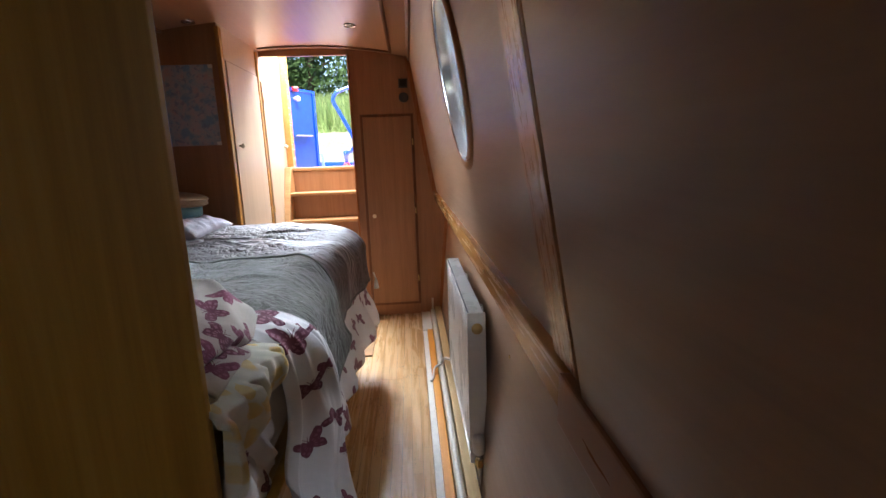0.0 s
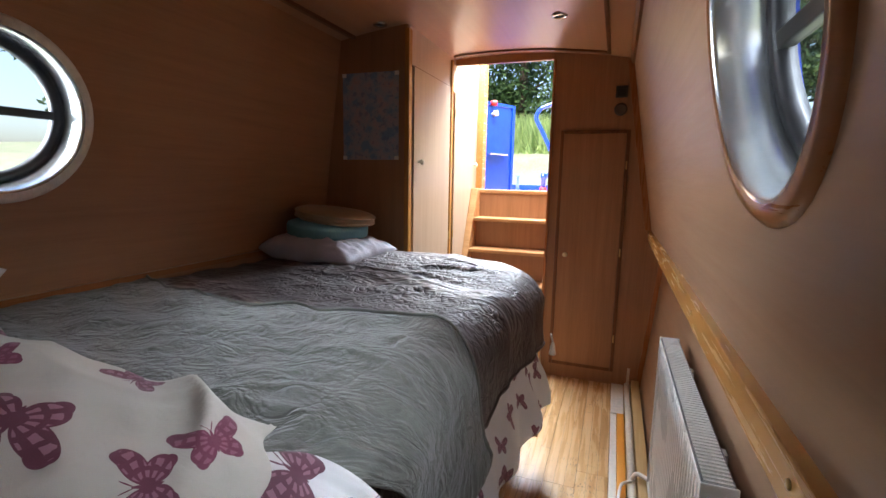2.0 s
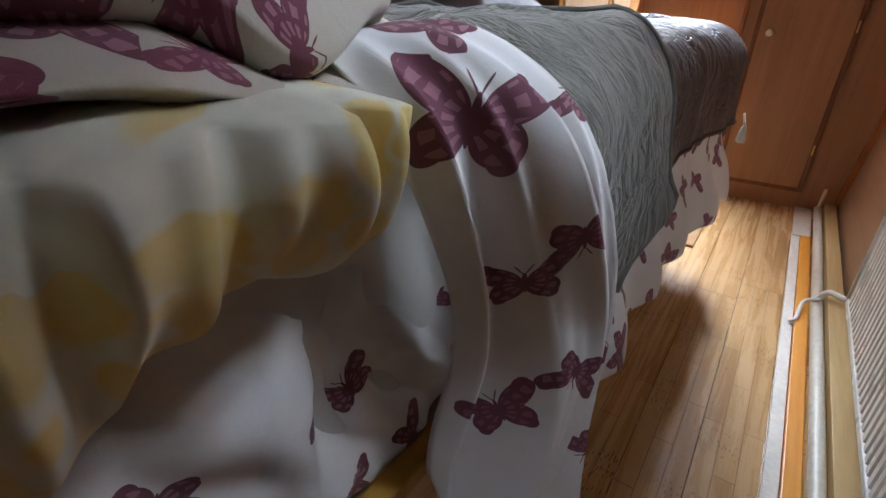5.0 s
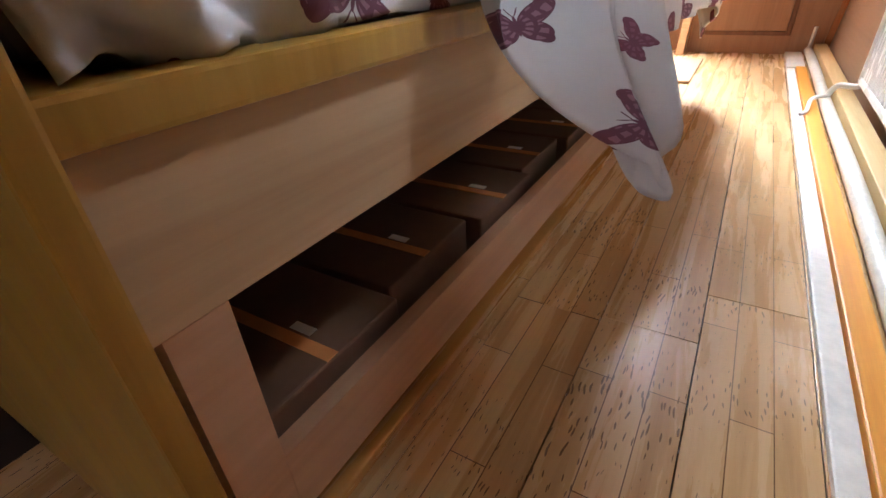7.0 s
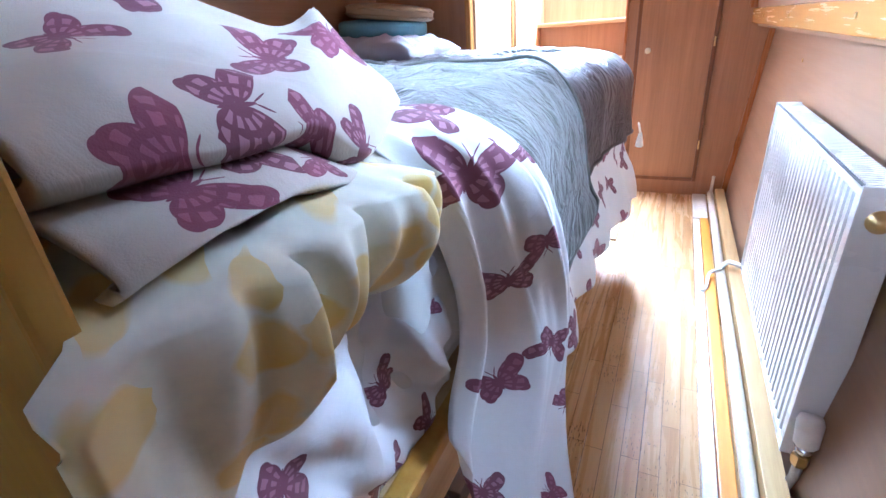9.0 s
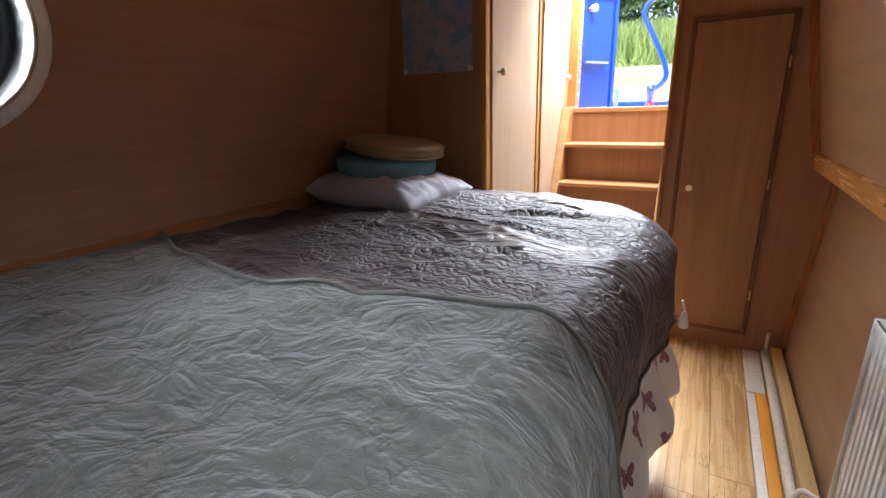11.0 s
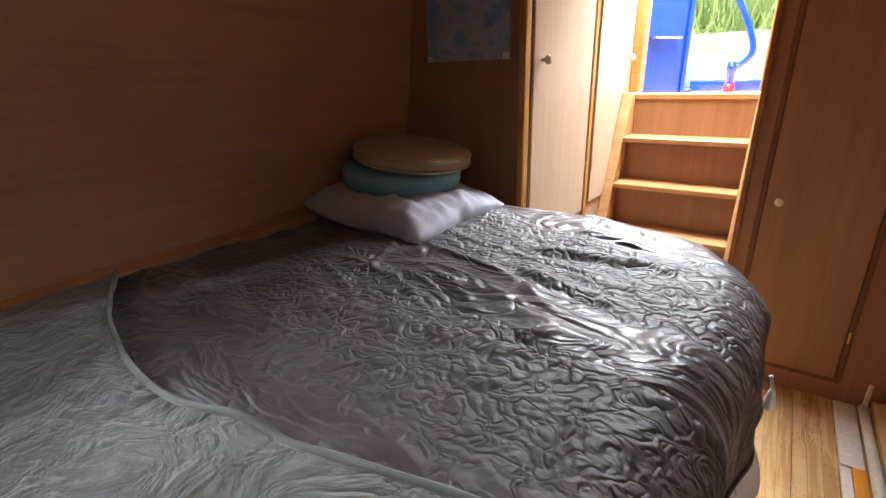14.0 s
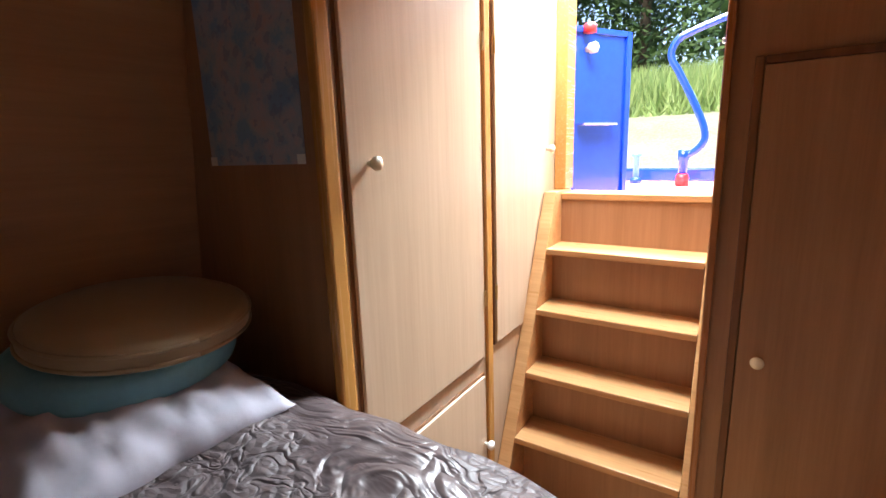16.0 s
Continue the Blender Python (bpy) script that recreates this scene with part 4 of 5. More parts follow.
part("plug", lathe([(0.020, 0), (0.020, 0.006), (0.014, 0.008), (0.013, 0.016), (0.001, 0.017)], Matrix.Translation((0.18, RY0 - 0.004, RZ1 - 0.055)) @ Matrix.Rotation(radians(90), 4, "X"), 20), brass, rad, "brass bleed plug", True)
valve = part("valve", tube([(0.175, 1.205, 0.145), (0.175, 1.20, 0.165)], 0.014, 14), chrome, rad, "chrome valve body", True)
part("valve_head", lathe([(0.016, 0), (0.022, 0.008), (0.024, 0.055), (0.020, 0.068), (0.001, 0.07)], Matrix.Translation((0.175, 1.20, 0.165)) @ Matrix.Rotation(radians(-14), 4, "X"), 20), white_plastic, valve, "white thermostatic valve head", True)
part("valve_nut", lathe([(0.013, -0.03), (0.017, -0.02), (0.017, 0.0), (0.012, 0.006)], Matrix.Translation((0.175, 1.205, 0.14)), 6), brass, valve, "brass nut")
part("valve_tail", tube([(0.175, 1.205, 0.12), (0.176, 1.21, 0.07), (0.17, 1.22, 0.02), (0.165, 1.225, 0.005)], 0.010, 10), white_paint, valve, "painted copper tail", True)
part("elbow", tube([(0.175, 1.205, 0.145), (0.175, 1.24, 0.145)], 0.011, 12), chrome, valve, "", True)
for y in (1.45, 1.95):
    part("bracket", box(0.207, 0.236, y - 0.015, y + 0.015, 0.5, 0.66, 0.002), white_enamel, rad)

# ---- pipe run and battens along the floor ----
tagged(obj("baseboard_white", box(0.012, 0.042, 0.45, 2.875, 0.001, 0.012, 0.003), white_paint), "scuffed white skirting strip on the floor", "baseboard", **st)
tagged(obj("baseboard_orange", box(0.0435, 0.080, 0.45, 2.875, 0.001, 0.020, 0.003), orange_wood), "orange stained floor batten", "baseboard", **st)
tagged(obj("baseboard_end", box(0.012, 0.080, 2.88, BULK - 0.02, 0.001, 0.016, 0.003), white_paint), "pale floor batten beside the pipe", "baseboard", **st)
tagged(obj("baseboard_batten", box(0.122, 0.168, 0.45, BULK - 0.02, 0.001, 0.055, 0.003), batten_wood), "bare wooden batten under the radiator", "baseboard", **st)
pipe = thing("heating_pipe", (0.1, 1.8, 0), "pale painted heating pipe along the floor", "pipe")
part("main", tube([(0.101, y, 0.028 + 0.003 * math.sin(y * 5)) for y in steps(0.45, 3.26, 24)], 0.017, 14), copper_grey, pipe, "", True)
part("upturn", tube(smooth_path([(0.101, 3.24, 0.028), (0.103, 3.262, 0.05), (0.105, 3.266, 0.13)]), 0.008, 10), copper_grey, pipe, "", True)
part("branch", tube(smooth_path([(0.101, 2.25, 0.04), (0.12, 2.245, 0.075), (0.165, 2.20, 0.085), (0.178, 2.15, 0.13), (0.18, 2.135, 0.15)]), 0.009, 10), white_plastic, pipe, "white branch to the radiator", True)
part("tie", tube(smooth_path([(0.101, 2.23, 0.047), (0.06, 2.20, 0.04), (0.045, 2.10, 0.026), (0.03, 2.08, 0.02)]), 0.006, 8), white_plastic, pipe, "white cable tie", True)

# screws in the rail and the lining
screw_mesh = lathe([(0.006, 0), (0.006, 0.002), (0.003, 0.003), (0.001, 0.003)], Matrix.Rotation(radians(-90), 4, "Y"), 12)
screw = tagged(obj("screw", screw_mesh, brass, True), "small brass screw head in the side lining", "screw", "screws in the lining")
screw.location = (0.1503, 0.85, 0.952)
for x, y, z in ((0.1503, 1.546, 0.952), (0.1503, 2.285, 0.952), (0.1503, 2.9, 0.952), (0.246, 1.33, 0.80), (0.238, 0.95, 0.66), (0.246, 2.45, 0.80), (0.225, 0.8, 0.45), (0.222, 2.6, 0.42)):
    copy_thing(screw, pose(x, y, z))

# ---- rug ----
rug = thing("floor_mat", (-0.5, 2.9, 0), "small brown woven floor mat by the steps", "mat")
part("weave", box(-1.0, -0.325, 2.50, 3.05, 0.0005, 0.012, 0.004), jute, rug)

# ---- bed ----
bed = thing("bed", (-1.0, 1.5, 0), "built-in wooden boat bed with drawer opening under the mattress", "bed")
BX = -0.415
part("side_board", box(BX - 0.02, BX, 0.372, 2.46, 0.280, 0.397), ply, bed, "pale plywood side board")
part("edge_lip", box(BX - 0.022, BX + 0.012, 0.372, 2.46, 0.3975, 0.425, 0.004), pine, bed, "yellow pine lip")
part("bottom_rail", box(BX - 0.02, BX, 0.4355, 2.46, 0.03, 0.112), pink_wood, bed, "pinkish planed rail")
part("end_post", box(BX - 0.022, BX, 0.388, 0.435, 0.017, 0.2795), pink_wood, bed)
# plinth and under_floor are coloured near-black to draw the shaded recess
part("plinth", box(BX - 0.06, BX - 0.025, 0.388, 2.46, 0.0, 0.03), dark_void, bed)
part("floor_trim", box(BX - 0.02, BX + 0.012, 0.388, 2.46, 0.0005, 0.016, 0.003), trim_y, bed, "varnished strip along the floor")
part("far_board", box(-1.05, BX - 0.021, 2.442, 2.46, 0.0, 0.43), oak_x, bed)
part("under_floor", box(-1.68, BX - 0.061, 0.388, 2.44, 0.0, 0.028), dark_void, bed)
for k in range(7):
    y = 0.62 + 0.25 * k
    part("slat", box(-1.66, BX - 0.023, y, y + 0.07, 0.38, 0.397), pink_wood, bed)
part("platform", box(-1.69, BX - 0.023, 0.388, 2.44, 0.3975, 0.415), ply, bed)
mattress = tagged(obj("mattress", box(-1.68, -0.46, 0.41, 2.50, 0.416, 0.80, 0.05), cloth("mattress_ticking", (0.6, 0.58, 0.55))), "thick pale mattress on the bed platform", "mattress")

# storage boxes under the bed
store = thing("storage_box", (-0.62, 0.535, 0.029), "brown carton with an orange stripe under the bed", "box", "cartons under the bed")
carton = plain("brown_carton", (0.15, 0.075, 0.042), 0.6)
orange_mark = plain("orange_mark", (0.62, 0.24, 0.07), 0.6)
part("carton", box(-0.80, -0.445, 0.445, 0.645, 0.029, 0.13, 0.004), carton, store)
part("stripe", box(-0.80, -0.445, 0.525, 0.541, 0.1305, 0.1315), orange_mark, store, "orange printed stripe")
part("print", box(-0.52, -0.49, 0.545, 0.557, 0.1305, 0.1315), white_plastic, store, "pale printed bars")
for k in range(1, 8):
    copy_thing(store, Matrix.Translation(store.location + Vector((-0.02 * (k % 2), 0.21 * k, 0))))

def part_way(x, a, b):
    """0 at x = a, rising to 1 at x = b, eased."""
    t = min(1.0, max(0.0, (x - a) / (b - a)))
    return t * t * (3 - 2 * t)


TOP = 0.855


def drape(p, q, lift=0.0, far=2.54, R=0.34, r=0.10, flare=0.06):
    """Folds the flat point (p, q) of a cover over the bed's free edge, its rounded far corner and its far end."""
    edge = -0.362 + 0.047 * part_way(q, 1.5, 2.1)
    p += edge + 0.315
    cx, cy = min(p, edge - R), min(q, far - R)
    vx, vy = p - cx, q - cy
    d = math.hypot(vx, vy)
    if d <= R - r:
        return Vector((p, q, TOP + lift)), Vector((0, 0, 1))
    ux, uy = vx / d, vy / d
    e = d - (R - r)
    a = min(e / r, math.pi / 2)
    down = max(0.0, e - r * math.pi / 2)
    out = (R - r) + (r + lift) * math.sin(a) + flare * down
    z = TOP - r + (r + lift) * math.cos(a) - down
    return Vector((cx + ux * out, cy + uy * out, z)), Vector((ux * math.sin(a), uy * math.sin(a), math.cos(a)))


def ridge(x, y, s, seed):
    return 1 - abs(2 * nz(x * s, y * s, seed)) * 1.3


# pinched tucks in the quilt: x from and to, y from and to, depth
TUCKS = ((-0.80, -0.51, 2.11, 2.15, 0.013), (-0.80, -0.54, 1.96, 1.925, 0.010), (-0.76, -0.57, 2.275, 2.283, 0.010), (-0.68, -0.51, 1.83, 1.832, 0.006), (-1.17, -1.06, 1.98, 1.77, 0.008), (-0.72, -0.57, 1.69, 1.735, 0.006))


def cover(lift, wrinkle, fold, seed, hang_fold=0.02, pleat=0.0):
    def place(p, q):
        base, nrm = drape(p, q, lift)
        side = 1 - nrm.z
        w = wrinkle * (nz(p * 5, q * 7, seed) + 0.5 * nz(p * 13, q * 17, seed + 3))
        w += fold * max(0.0, ridge(p * 0.8 + 0.3 * q, q * 1.6, 2.2, seed + 9) - 0.45)
        if pleat:
            g = 1 - min(1.0, abs(2.6 * nz(p * 1.6 + 0.3 * q, q * 8.0 + p * 2.0 + 0.8 * nz(p * 2, q * 2, seed), seed + 20)))
            w += pleat * nrm.z * g ** 3 * max(0.0, min(1.0, 0.45 + 1.5 * nz(p * 1.4, q * 1.4, seed + 31)))
        w += side * hang_fold * math.sin(q * 17 + 3 * nz(q * 3, p * 2, seed)) * 0.6
        for x0, x1, y0, y1, deep in TUCKS:
            t = (p - x0) / (x1 - x0)
            if -0.15 < t < 1.15 and fold > 0.01:
                d = q - (y0 + (y1 - y0) * t) - 0.006 * math.sin(9 * t)
                ease = max(0.0, 1 - abs(2 * t - 1) ** 3 / 1.4)
                w += deep * ease * (math.exp(-((d - 0.020) / 0.020) ** 2) - 0.45 * math.exp(-((d + 0.012) / 0.014) ** 2))
        crown = 0.02 * math.sin(min(max((p + 1.6) / 1.3, 0), 1) * math.pi)
        return base + nrm * w + Vector((0, 0, crown * nrm.z))
    return place


def sheet_place(p, q):
    return cover(-0.014, 0.010, 0.009, 4.0, 0.012, 0.008)(p, q) + Vector((0.045 + 0.012 * math.sin(q * 23), 0, 0)) * part_way(p, -0.06, 0.14)


under = tagged(obj("bed_sheet", sheet(sheet_place, steps(-1.56, 0.17, 150), steps(0.98, 2.70, 160)), butterfly_cotton, True), "white cotton bed sheet printed with plum butterflies", "bed sheet")


def quilt_place(p, q):
    hem = -0.07 + 0.04 * math.sin(q * 2.1 + 1.0)
    s = (p + 1.56) / 1.56
    return cover(0.014, 0.010, 0.011, 4.0, 0.012, 0.008)(-1.56 + s * (1.56 + hem), q)


quilt = tagged(obj("quilt", sheet(quilt_place, steps(-1.56, 0.0, 210), steps(0.85, 2.80, 300), 0.008), quilt_satin, True), "dark taupe satin quilt with stitched leaf swirls", "quilt")
part("hem_binding", tube([quilt_place(0.0, q) for q in steps(0.9, 2.78, 70)], 0.006, 8), quilt_satin, quilt, "folded satin hem", True)
tassel = thing("tassel", (-0.262, 2.33, 0.50), "small white tassel hanging from the quilt hem", "tassel")
part("cord", tube([(-0.268, 2.32, 0.60), (-0.258, 2.33, 0.56)], 0.004, 8), white_plastic, tassel, "", True)
part("fringe", lathe([(0.004, 0.0), (0.008, -0.01), (0.016, -0.055), (0.012, -0.06)], Matrix.Translation((-0.258, 2.33, 0.562)), 14), white_plastic, tassel, "", True)


def throw_edge(p):
    """How far the sage throw reaches along the bed."""
    if p < -1.2:
        return 1.33 + 0.5 * (-1.2 - p) ** 1.2
    if p < -0.75:
        return 1.33 - 0.04 * math.sin((p + 1.2) / 0.45 * math.pi)
    return 1.33 + 0.06 * part_way(p, -0.75, -0.42) - 0.08 * part_way(p, -0.40, -0.24) - 0.20 * part_way(p, -0.14, 0.02)


def throw_place(u, v):
    p = -1.56 + u * (1.56 + 0.015 - 0.05 * (1 - v))
    near = 0.72 + 0.24 * part_way(p, -0.42, -0.20)
    q = near + v * (throw_edge(p) - near)
    w = cover(0.036, 0.010, 0.009, 4.0, 0.010, 0.008)(p, q)
    hang = part_way(p, -0.34, -0.12)
    w += Vector((0.016, 0, 0)) * hang * math.sin(6 * q + 4 * p + 2.0 * nz(p * 3, q * 3, 5.0))
    w += Vector((0.018, 0, -0.004)) * hang * max(0.0, 1 - abs(p + 0.10 + 0.35 * (q - 1.25)) / 0.025) * part_way(q, 0.98, 1.15)
    return w + Vector((0.5, 0, 1)) * (0.007 * nz(p * 9, q * 12, 7.0) + 0.005 * ridge(p, q, 7.0, 3.0))


m = sheet(throw_place, steps(0, 1, 120), steps(0, 1, 90), 0.010)
uvl = m.loops.layers.uv["flat"]
for f in m.faces:
    for l in f.loops:
        l[uvl].uv = (l[uvl].uv[0] * 1.57, l[uvl].uv[1] * 0.62)
throw = tagged(obj("throw_blanket", m, sage_plush, True), "soft sage-grey plush throw over the quilt", "blanket")
part("piping", tube([throw_place(u, 1.0) + Vector((0, 0, 0.003)) for u in steps(0, 0.99, 90)], 0.005, 8), sage_plush, throw, "raised plush edge piping", True)


# ---- rumpled duvet at the foot ----
DUVET_X, DUVET_Y = Vector((0.479, 0.878, 0.0)), Vector((-0.684, 0.373, 0.627))
TAIL_X, TAIL_Y = Vector((0.55, 0.835, 0.0)), Vector((-0.25, 0.16, 0.955))


def lay_print(m, right, up):
    """Gives a cloth its flat measures, as it lay when it was spread out facing the room."""
    uvl = m.loops.layers.uv["flat"]
    for f in m.faces:
        for l in f.loops:
            l[uvl].uv = (l.vert.co.dot(right), l.vert.co.dot(up))
    return m


def duvet_edge(y):
    """Where the duvet's folded edge hangs over the side of the bed: x and z."""
    return -0.392 + 0.012 * math.sin((y - 0.385) * 9) - 0.085 * part_way(y, 0.68, 0.80), 0.925 - 0.035 * math.exp(-((y - 0.62) / 0.05) ** 2) - 0.025 * part_way(y, 0.68, 0.80)


def duvet_place(u, v):
    """The heaped top layer: u runs from the side wall to the free edge and on under it, v from the partition along the bed."""
    k = min(u, 1.0)
    y = 0.384 + v * (0.415 + 0.02 * math.sin(k * 8))
    ex, ez = duvet_edge(y)
    x = -1.55 + k * (ex + 1.55)
    top = 1.035 - 0.035 * part_way(x, -0.70, -0.48) + 0.014 * math.sin(x * 6.0)
    hump = 1 - abs((v - 0.44) / 0.56) ** 2.2 if v > 0.44 else 1 - 0.30 * ((0.44 - v) / 0.44) ** 2
    low = 0.897
    z = low + (top - low) * max(0.0, hump) ** 0.75
    rim = max(0.0, (x - (ex - 0.20)) / 0.20)
    z = ez + (z - ez) * math.sqrt(max(0.0, 1 - rim ** 2.1))
    d = 0.036 * nz(x * 3.2, y * 4.0, 2.0) + 0.012 * nz(x * 8, y * 9, 3.0)
    g = 1 - min(1.0, abs(2.6 * nz(x * 2.6 + y * 3.4, y * 2.2 - x * 1.6, 14.0)))
    d += 0.034 * g ** 2.5
    g = 1 - min(1.0, abs(3.0 * nz(x * 7 - y * 5, y * 4 + x * 2, 21.0)))
    d += 0.010 * g ** 2 + 0.006 * nz(x * 17, y * 19, 6.0)
    soft = min(1.0, (1 - rim) * 2.5 + 0.25) * min(1.0, max(0.0, 1 - v) * 6 + 0.1)
    z += d * soft
    over = max(0.0, u - 1.0) / 0.06
    return Vector((x + 0.012 * math.sin(over * 3.1416) - 0.05 * over, y, z - 0.022 * over))


def band_place(u, v):
    """The underside turned up in a band below the duvet's edge."""
    y = 0.386 + 0.292 * v
    ex, ez = duvet_edge(y)
    low = 0.868 + 0.016 * math.sin(v * 5) + 0.012 * part_way(v, 0.75, 1.0)
    z = ez - 0.012 + (low - ez + 0.012) * u
    return Vector((ex - 0.03 + 0.060 * math.sin(min(u, 0.86) * 2.0) * (1 - 0.45 * v) - 0.09 * max(0.0, u - 0.8) + 0.010 * nz(v * 6, u * 2, 4.0), y, z))


us = steps(0, 1.0, 150)
duvet = tagged(obj("duvet", lay_print(sheet(duvet_place, us + steps(1.0, 1.06, 6)[1:], steps(0, 1, 90), 0.010), DUVET_X, DUVET_Y), butterfly_cream, True), "rumpled cream duvet printed with plum butterflies", "duvet")
part("turned_band", lay_print(sheet(band_place, steps(0, 1, 24), steps(0, 1, 60), 0.008), DUVET_X, DUVET_Y), butterfly_cream, duvet, "pale turned-under band of the duvet cover", True)


def yellow_place(u, v):
    """The folded second duvet bulging out under the first: u runs round the bulge, v along the bed."""
    y = 0.369 + 0.315 * v
    a = -0.9 + u * 3.7
    tail_off = max(0.0, (v - 0.72) / 0.28)
    low = 0.756 - 0.11 * max(0.0, 1 - v / 0.42) ** 1.3 + 0.010 * math.sin(v * 14)
    high = 0.885 - 0.022 * tail_off ** 2
    rx = 0.085 - 0.040 * tail_off ** 2
    cx = -0.408 - 0.030 * tail_off ** 2
    fold = 0.014 * math.sin(v * 30 + 1.4 * math.sin(u * 4) + 3 * nz(v * 5, u * 1.5, 3.0)) + 0.008 * math.sin(v * 57 + 2 * u)
    g = 1 - min(1.0, abs(2.8 * nz(v * 6, u * 1.6, 8.0)))
    out = rx + (fold + 0.010 * g * g) * max(0.0, math.sin(min(u, 1.0) * math.pi)) ** 0.6
    back = max(0.0, 0.25 - u) * 1.2 + max(0.0, u - 0.82) * 1.2
    x = cx + out * max(-0.3, math.cos(a * 0.85 - 0.35)) - back
    y -= 0.038 * max(0.0, 1 - v / 0.14) * min(1.0, max(0.0, (x + 0.372) / 0.03))
    return Vector((x, y, (high + low) / 2 - (high - low) / 2 * math.sin(max(-1.0, min(1.0, (u - 0.5) * 2.4)) * math.pi / 2)))


lining_roll = tagged(obj("yellow_duvet", lay_print(sheet(yellow_place, steps(0, 1, 70), steps(0, 1, 130), 0.010), TAIL_X, TAIL_Y), yellow_cotton, True), "folded cream duvet with yellow flowers under the butterfly cover", "duvet")


def tail_place(u, v):
    left = [(-0.52, 0.66, 0.890), (-0.420, 0.645, 0.888), (-0.372, 0.675, 0.79), (-0.385, 0.73, 0.62), (-0.378, 0.68, 0.45), (-0.245, 0.600, 0.340)]
    right = [(-0.54, 0.745, 0.885), (-0.410, 0.775, 0.903), (-0.312, 0.82, 0.82), (-0.272, 0.895, 0.62), (-0.250, 0.81, 0.43), (-0.150, 0.605, 0.312)]
    u = u * (1 - 0.24 * abs(2 * v - 1) ** 1.8)
    k = u * 5
    i = min(int(k), 4)
    t = k - i

    def at(c, i, t):
        p0, p1, p2, p3 = c[max(i - 1, 0)], c[i], c[i + 1], c[min(i + 2, 5)]
        return [0.5 * (2 * b + (d - a) * t + (2 * a - 5 * b + 4 * d - e) * t * t + (3 * b - a - 3 * d + e) * t ** 3) for a, b, d, e in zip(p0, p1, p2, p3)]

    a, b = at(left, i, t), at(right, i, t)
    x, y, z = (a[n] + (b[n] - a[n]) * v for n in range(3))
    x += 0.040 * math.sin(v * math.pi) * (1 - 0.7 * max(0.0, u - 0.75) / 0.25) + 0.016 * min(1.0, 2 * u) * math.sin(v * 13 + 2.5 * u + 1.6 * nz(u * 3, v * 2, 3.0)) + 0.018 * nz(u * 4, v * 4, 8.0) + 0.018 * min(1.0, 3 * u) * max(0.0, 1 - abs(3 * nz(v * 4 + u, u * 1.5, 12.0)))
    return Vector((x, y, z))


def puffed(place, us, vs, way, depth):
    """A cloth bag: two layers that meet all round at the seam and stand apart in the middle."""
    m = bmesh.new()
    m.loops.layers.uv.new("flat")
    for side in (1, -1):
        g = [[m.verts.new(place(u, v) + way * (side * depth * (max(0.0, 1 - abs(2 * v - 1) ** 3.0) * max(0.0, 1 - u ** 8)) ** 0.5)) for v in vs] for u in us]
        for i in range(len(us) - 1):
            for j in range(len(vs) - 1):
                m.faces.new((g[i][j], g[i + 1][j], g[i + 1][j + 1], g[i][j + 1]))
    bmesh.ops.remove_doubles(m, verts=m.verts[:], dist=0.0004)
    return m


m = lay_print(puffed(tail_place, steps(0, 1, 90), steps(0, 1, 70), Vector((0.82, -0.52, 0.22)), 0.018), TAIL_X, TAIL_Y)
tailp = part("hanging_corner", m, butterfly_tail, duvet, "white butterfly-printed corner hanging over the bed edge", True)


def skirt_place(u, v):
    y = 0.395 + 0.47 * v
    bulge = math.sin(u * math.pi) * (0.6 + 0.4 * math.sin(v * 7))
    x = -0.440 - 0.07 * u + 0.05 * bulge - 0.04 * v + 0.020 * math.sin(v * 17 + u * 3 + 2 * nz(v * 4, u * 2, 6.0)) * (0.3 + 0.7 * u) + 0.026 * (1 - abs(2 * nz(v * 5 + u * 3, u * 3, 9.0))) + 0.02 * nz(u * 5, v * 5, 2.0)
    return Vector((x, y, 0.426 + 0.34 * u + 0.014 * max(0.0, nz(v * 6, 1.0, u * 3))))


m = lay_print(sheet(skirt_place, steps(0, 1, 50), steps(0, 1, 60), 0.012), TAIL_X, TAIL_Y)
part("lower_fold", m, butterfly_cotton, duvet, "white butterfly-printed fold on the bed edge", True)


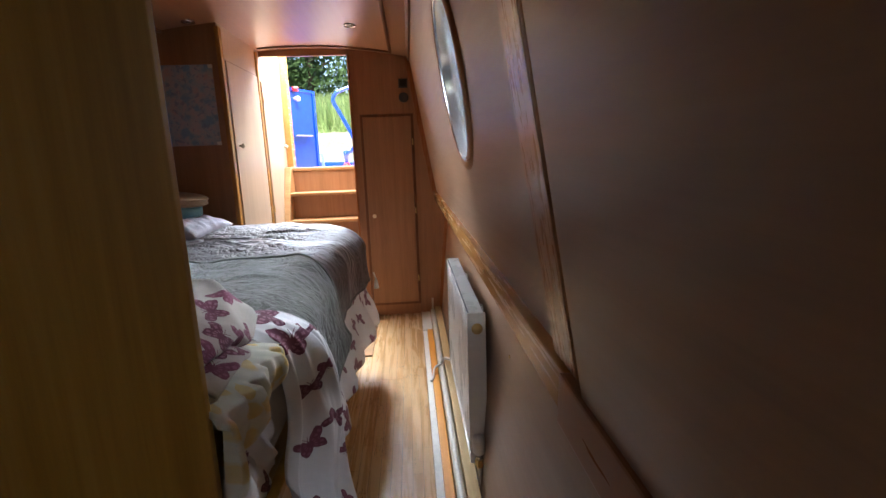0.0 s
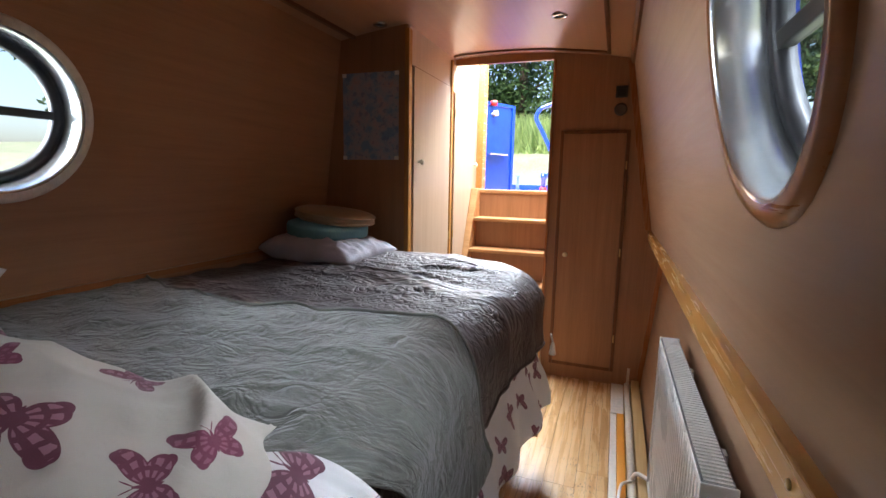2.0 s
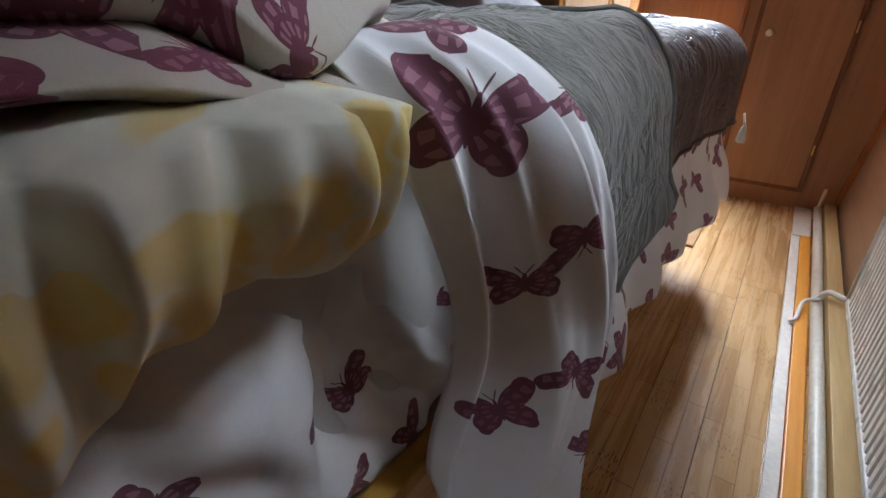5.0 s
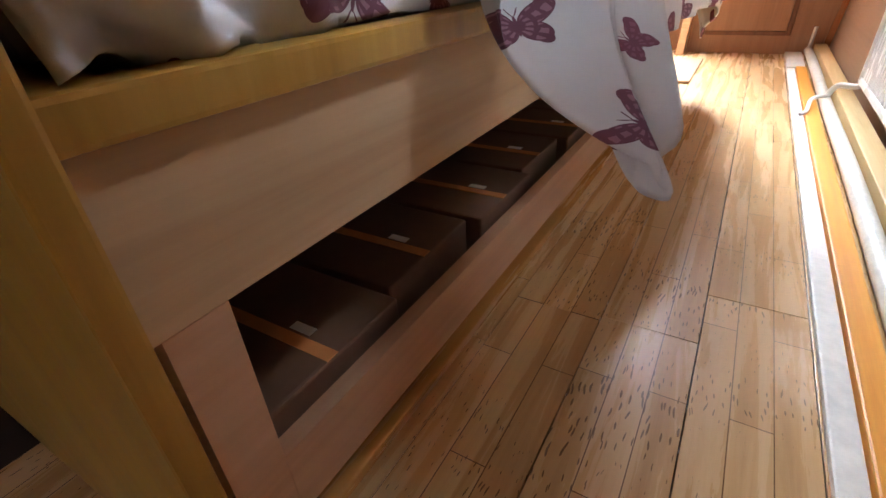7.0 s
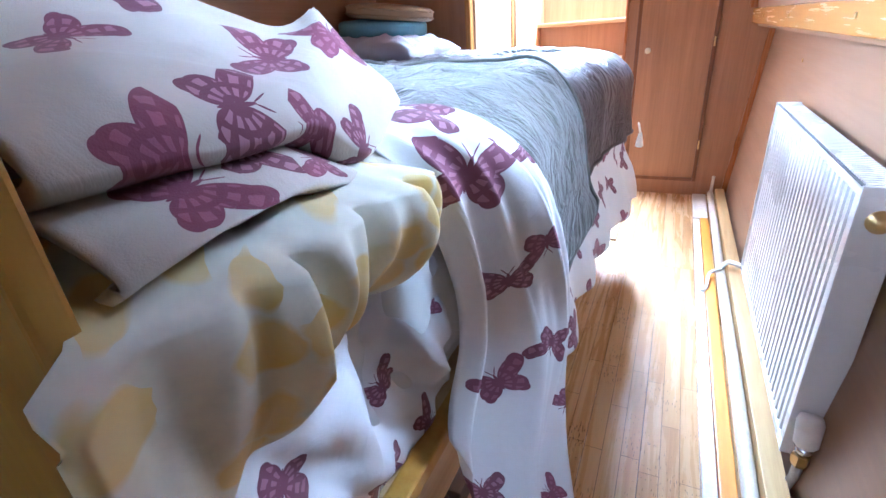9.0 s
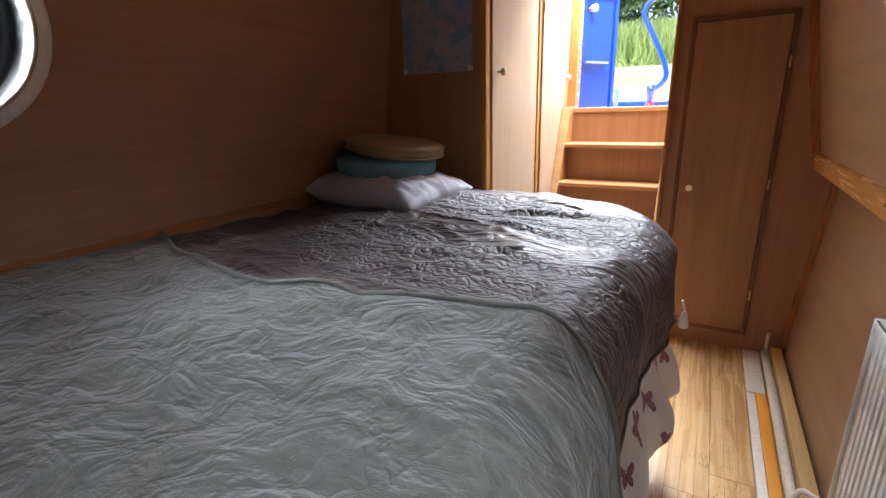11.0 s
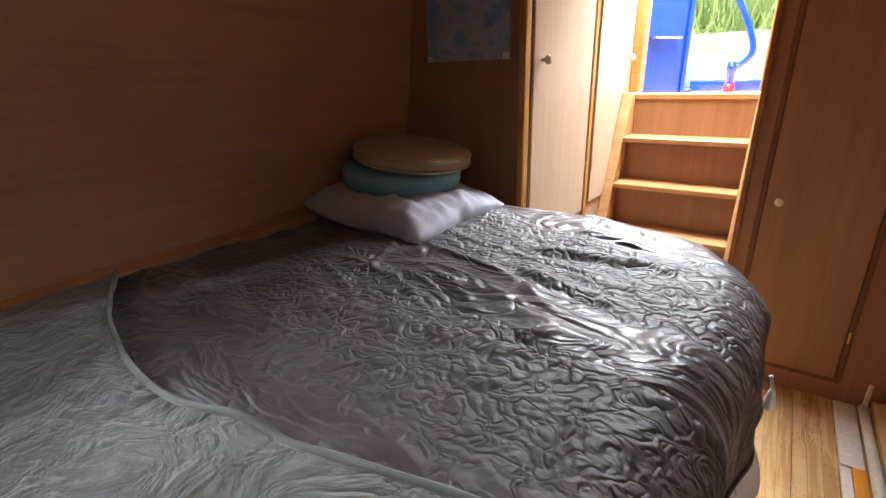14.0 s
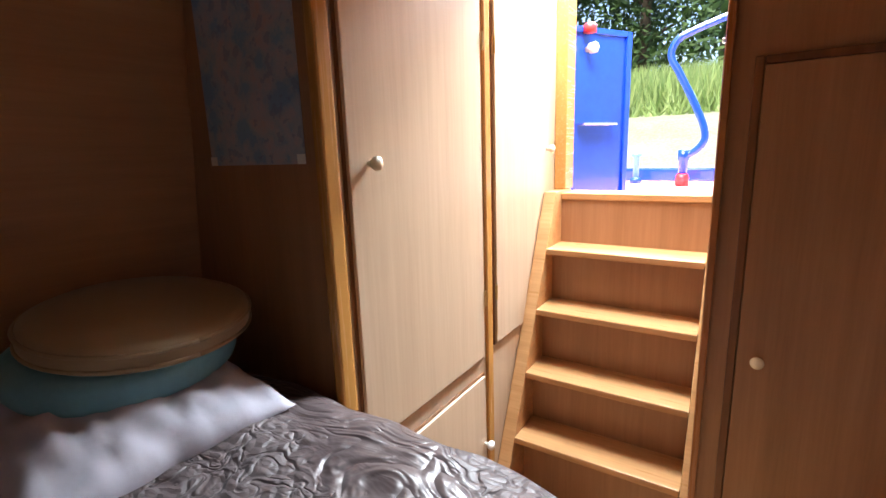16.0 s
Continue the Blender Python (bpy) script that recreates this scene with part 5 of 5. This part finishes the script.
# ---- pillows and cushions ----
def pillow(name, centre, size, turn, tilt, mat, label, seed):
    m = bmesh.new()
    uv = m.loops.layers.uv.new("flat")
    n = 36
    M = Matrix.Translation(centre) @ Matrix.Rotation(radians(turn), 4, "Z") @ Matrix.Rotation(radians(tilt[0]), 4, "X") @ Matrix.Rotation(radians(tilt[1]), 4, "Y")
    for side in (1, -1):
        g = []
        for i in range(n + 1):
            row = []
            for j in range(n + 1):
                a, b = 2 * i / n - 1, 2 * j / n - 1
                h = max(0.0, (1 - a ** 4) * (1 - b ** 4)) ** 0.55
                pinch = 1 - 0.07 * (1 - abs(a)) * abs(b) ** 3 - 0.07 * (1 - abs(b)) * abs(a) ** 3
                z = side * size[2] / 2 * h * (1 + 0.22 * nz(a * 2.2, b * 2.2, seed)) + (0.016 * nz(a * 6, b * 6, seed + 2) + 0.012 * (1 - abs(2 * nz(a * 2 + b, b * 5, seed + 4)))) * h * side
                row.append(m.verts.new(M @ Vector((a * size[0] / 2 * pinch, b * size[1] / 2 * pinch, z))))
            g.append(row)
        for i in range(n):
            for j in range(n):
                f = m.faces.new((g[i][j], g[i + 1][j], g[i + 1][j + 1], g[i][j + 1]))
                for l, (p, q) in zip(f.loops, ((i, j), (i + 1, j), (i + 1, j + 1), (i, j + 1))):
                    l[uv].uv = (p / n * size[0] + seed, q / n * size[1])
    bmesh.ops.remove_doubles(m, verts=m.verts[:], dist=0.0005)
    return tagged(obj(name, m, mat, True), label, "pillow")


pillow("pillow", (-1.335, 2.225, 0.918), (0.53, 0.42, 0.125), -4, (2, 4), lilac_cotton, "crumpled pale lilac cotton pillow under round cushions", 3.0)
pillow("pillow", (-1.40, 0.745, 0.985), (0.20, 0.42, 0.11), 25, (12, 0), butterfly_cotton, "white butterfly-printed pillow against the side wall", 7.0)


def round_cushion(name, centre, r, h, tilt, mat, label, seam):
    M = Matrix.Translation(centre) @ Matrix.Rotation(radians(tilt[0]), 4, "X") @ Matrix.Rotation(radians(tilt[1]), 4, "Y")
    c = thing(name, centre, label, "cushion", "round cushions")
    prof = [(0.001, 0), (r * 0.9, 0), (r * 0.98, 0.006), (r, 0.016), (r, h - 0.016), (r * 0.98, h - 0.005), (r * 0.9, h + 0.002), (r * 0.5, h + 0.010), (0.001, h + 0.012)]
    part("pad", lathe(prof, M, 56, cap=False), mat, c, "", True)
    if seam:
        for z in (0.014, h - 0.012):
            part("piping", tube([M @ Vector((r * 1.004 * math.cos(a), r * 1.004 * math.sin(a), z)) for a in steps(0, 2 * math.pi, 56)], 0.004, 6), mat, c, "", True)
    return c


round_cushion("round_cushion", (-1.372, 2.275, 0.978), 0.196, 0.062, (1, 4), light_blue_foam, "pale blue round foam cushion", False)
round_cushion("round_cushion", (-1.345, 2.30, 1.045), 0.192, 0.052, (-1, 7), tan_canvas, "tan canvas round cushion with piped edge", True)

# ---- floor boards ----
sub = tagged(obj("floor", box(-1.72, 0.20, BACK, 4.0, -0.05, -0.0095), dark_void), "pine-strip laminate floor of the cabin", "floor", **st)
bw = 0.1312
board_mesh = {}
rngf = random.Random(3)
for c in range(-5, 2):
    x0 = -0.1210 + c * bw
    y = BACK + rngf.uniform(0, 0.5) if c != 0 else 1.008 - 1.285 * 3
    if x0 + bw < -0.70:
        continue
    w = min(bw, 0.17 - x0)
    while y < 3.6:
        L = 1.285
        key = round(w, 3)
        if key not in board_mesh:
            b = box(0, w - 0.0012, 0, L - 0.0012, -0.009, 0, 0.0008)
            me = bpy.data.meshes.new("board")
            b.to_mesh(me)
            b.free()
            me.materials.append(floor_mat)
            board_mesh[key] = me
        o = new("board", board_mesh[key])
        o.location = (x0, y, 0)
        o.parent = sub
        y += L
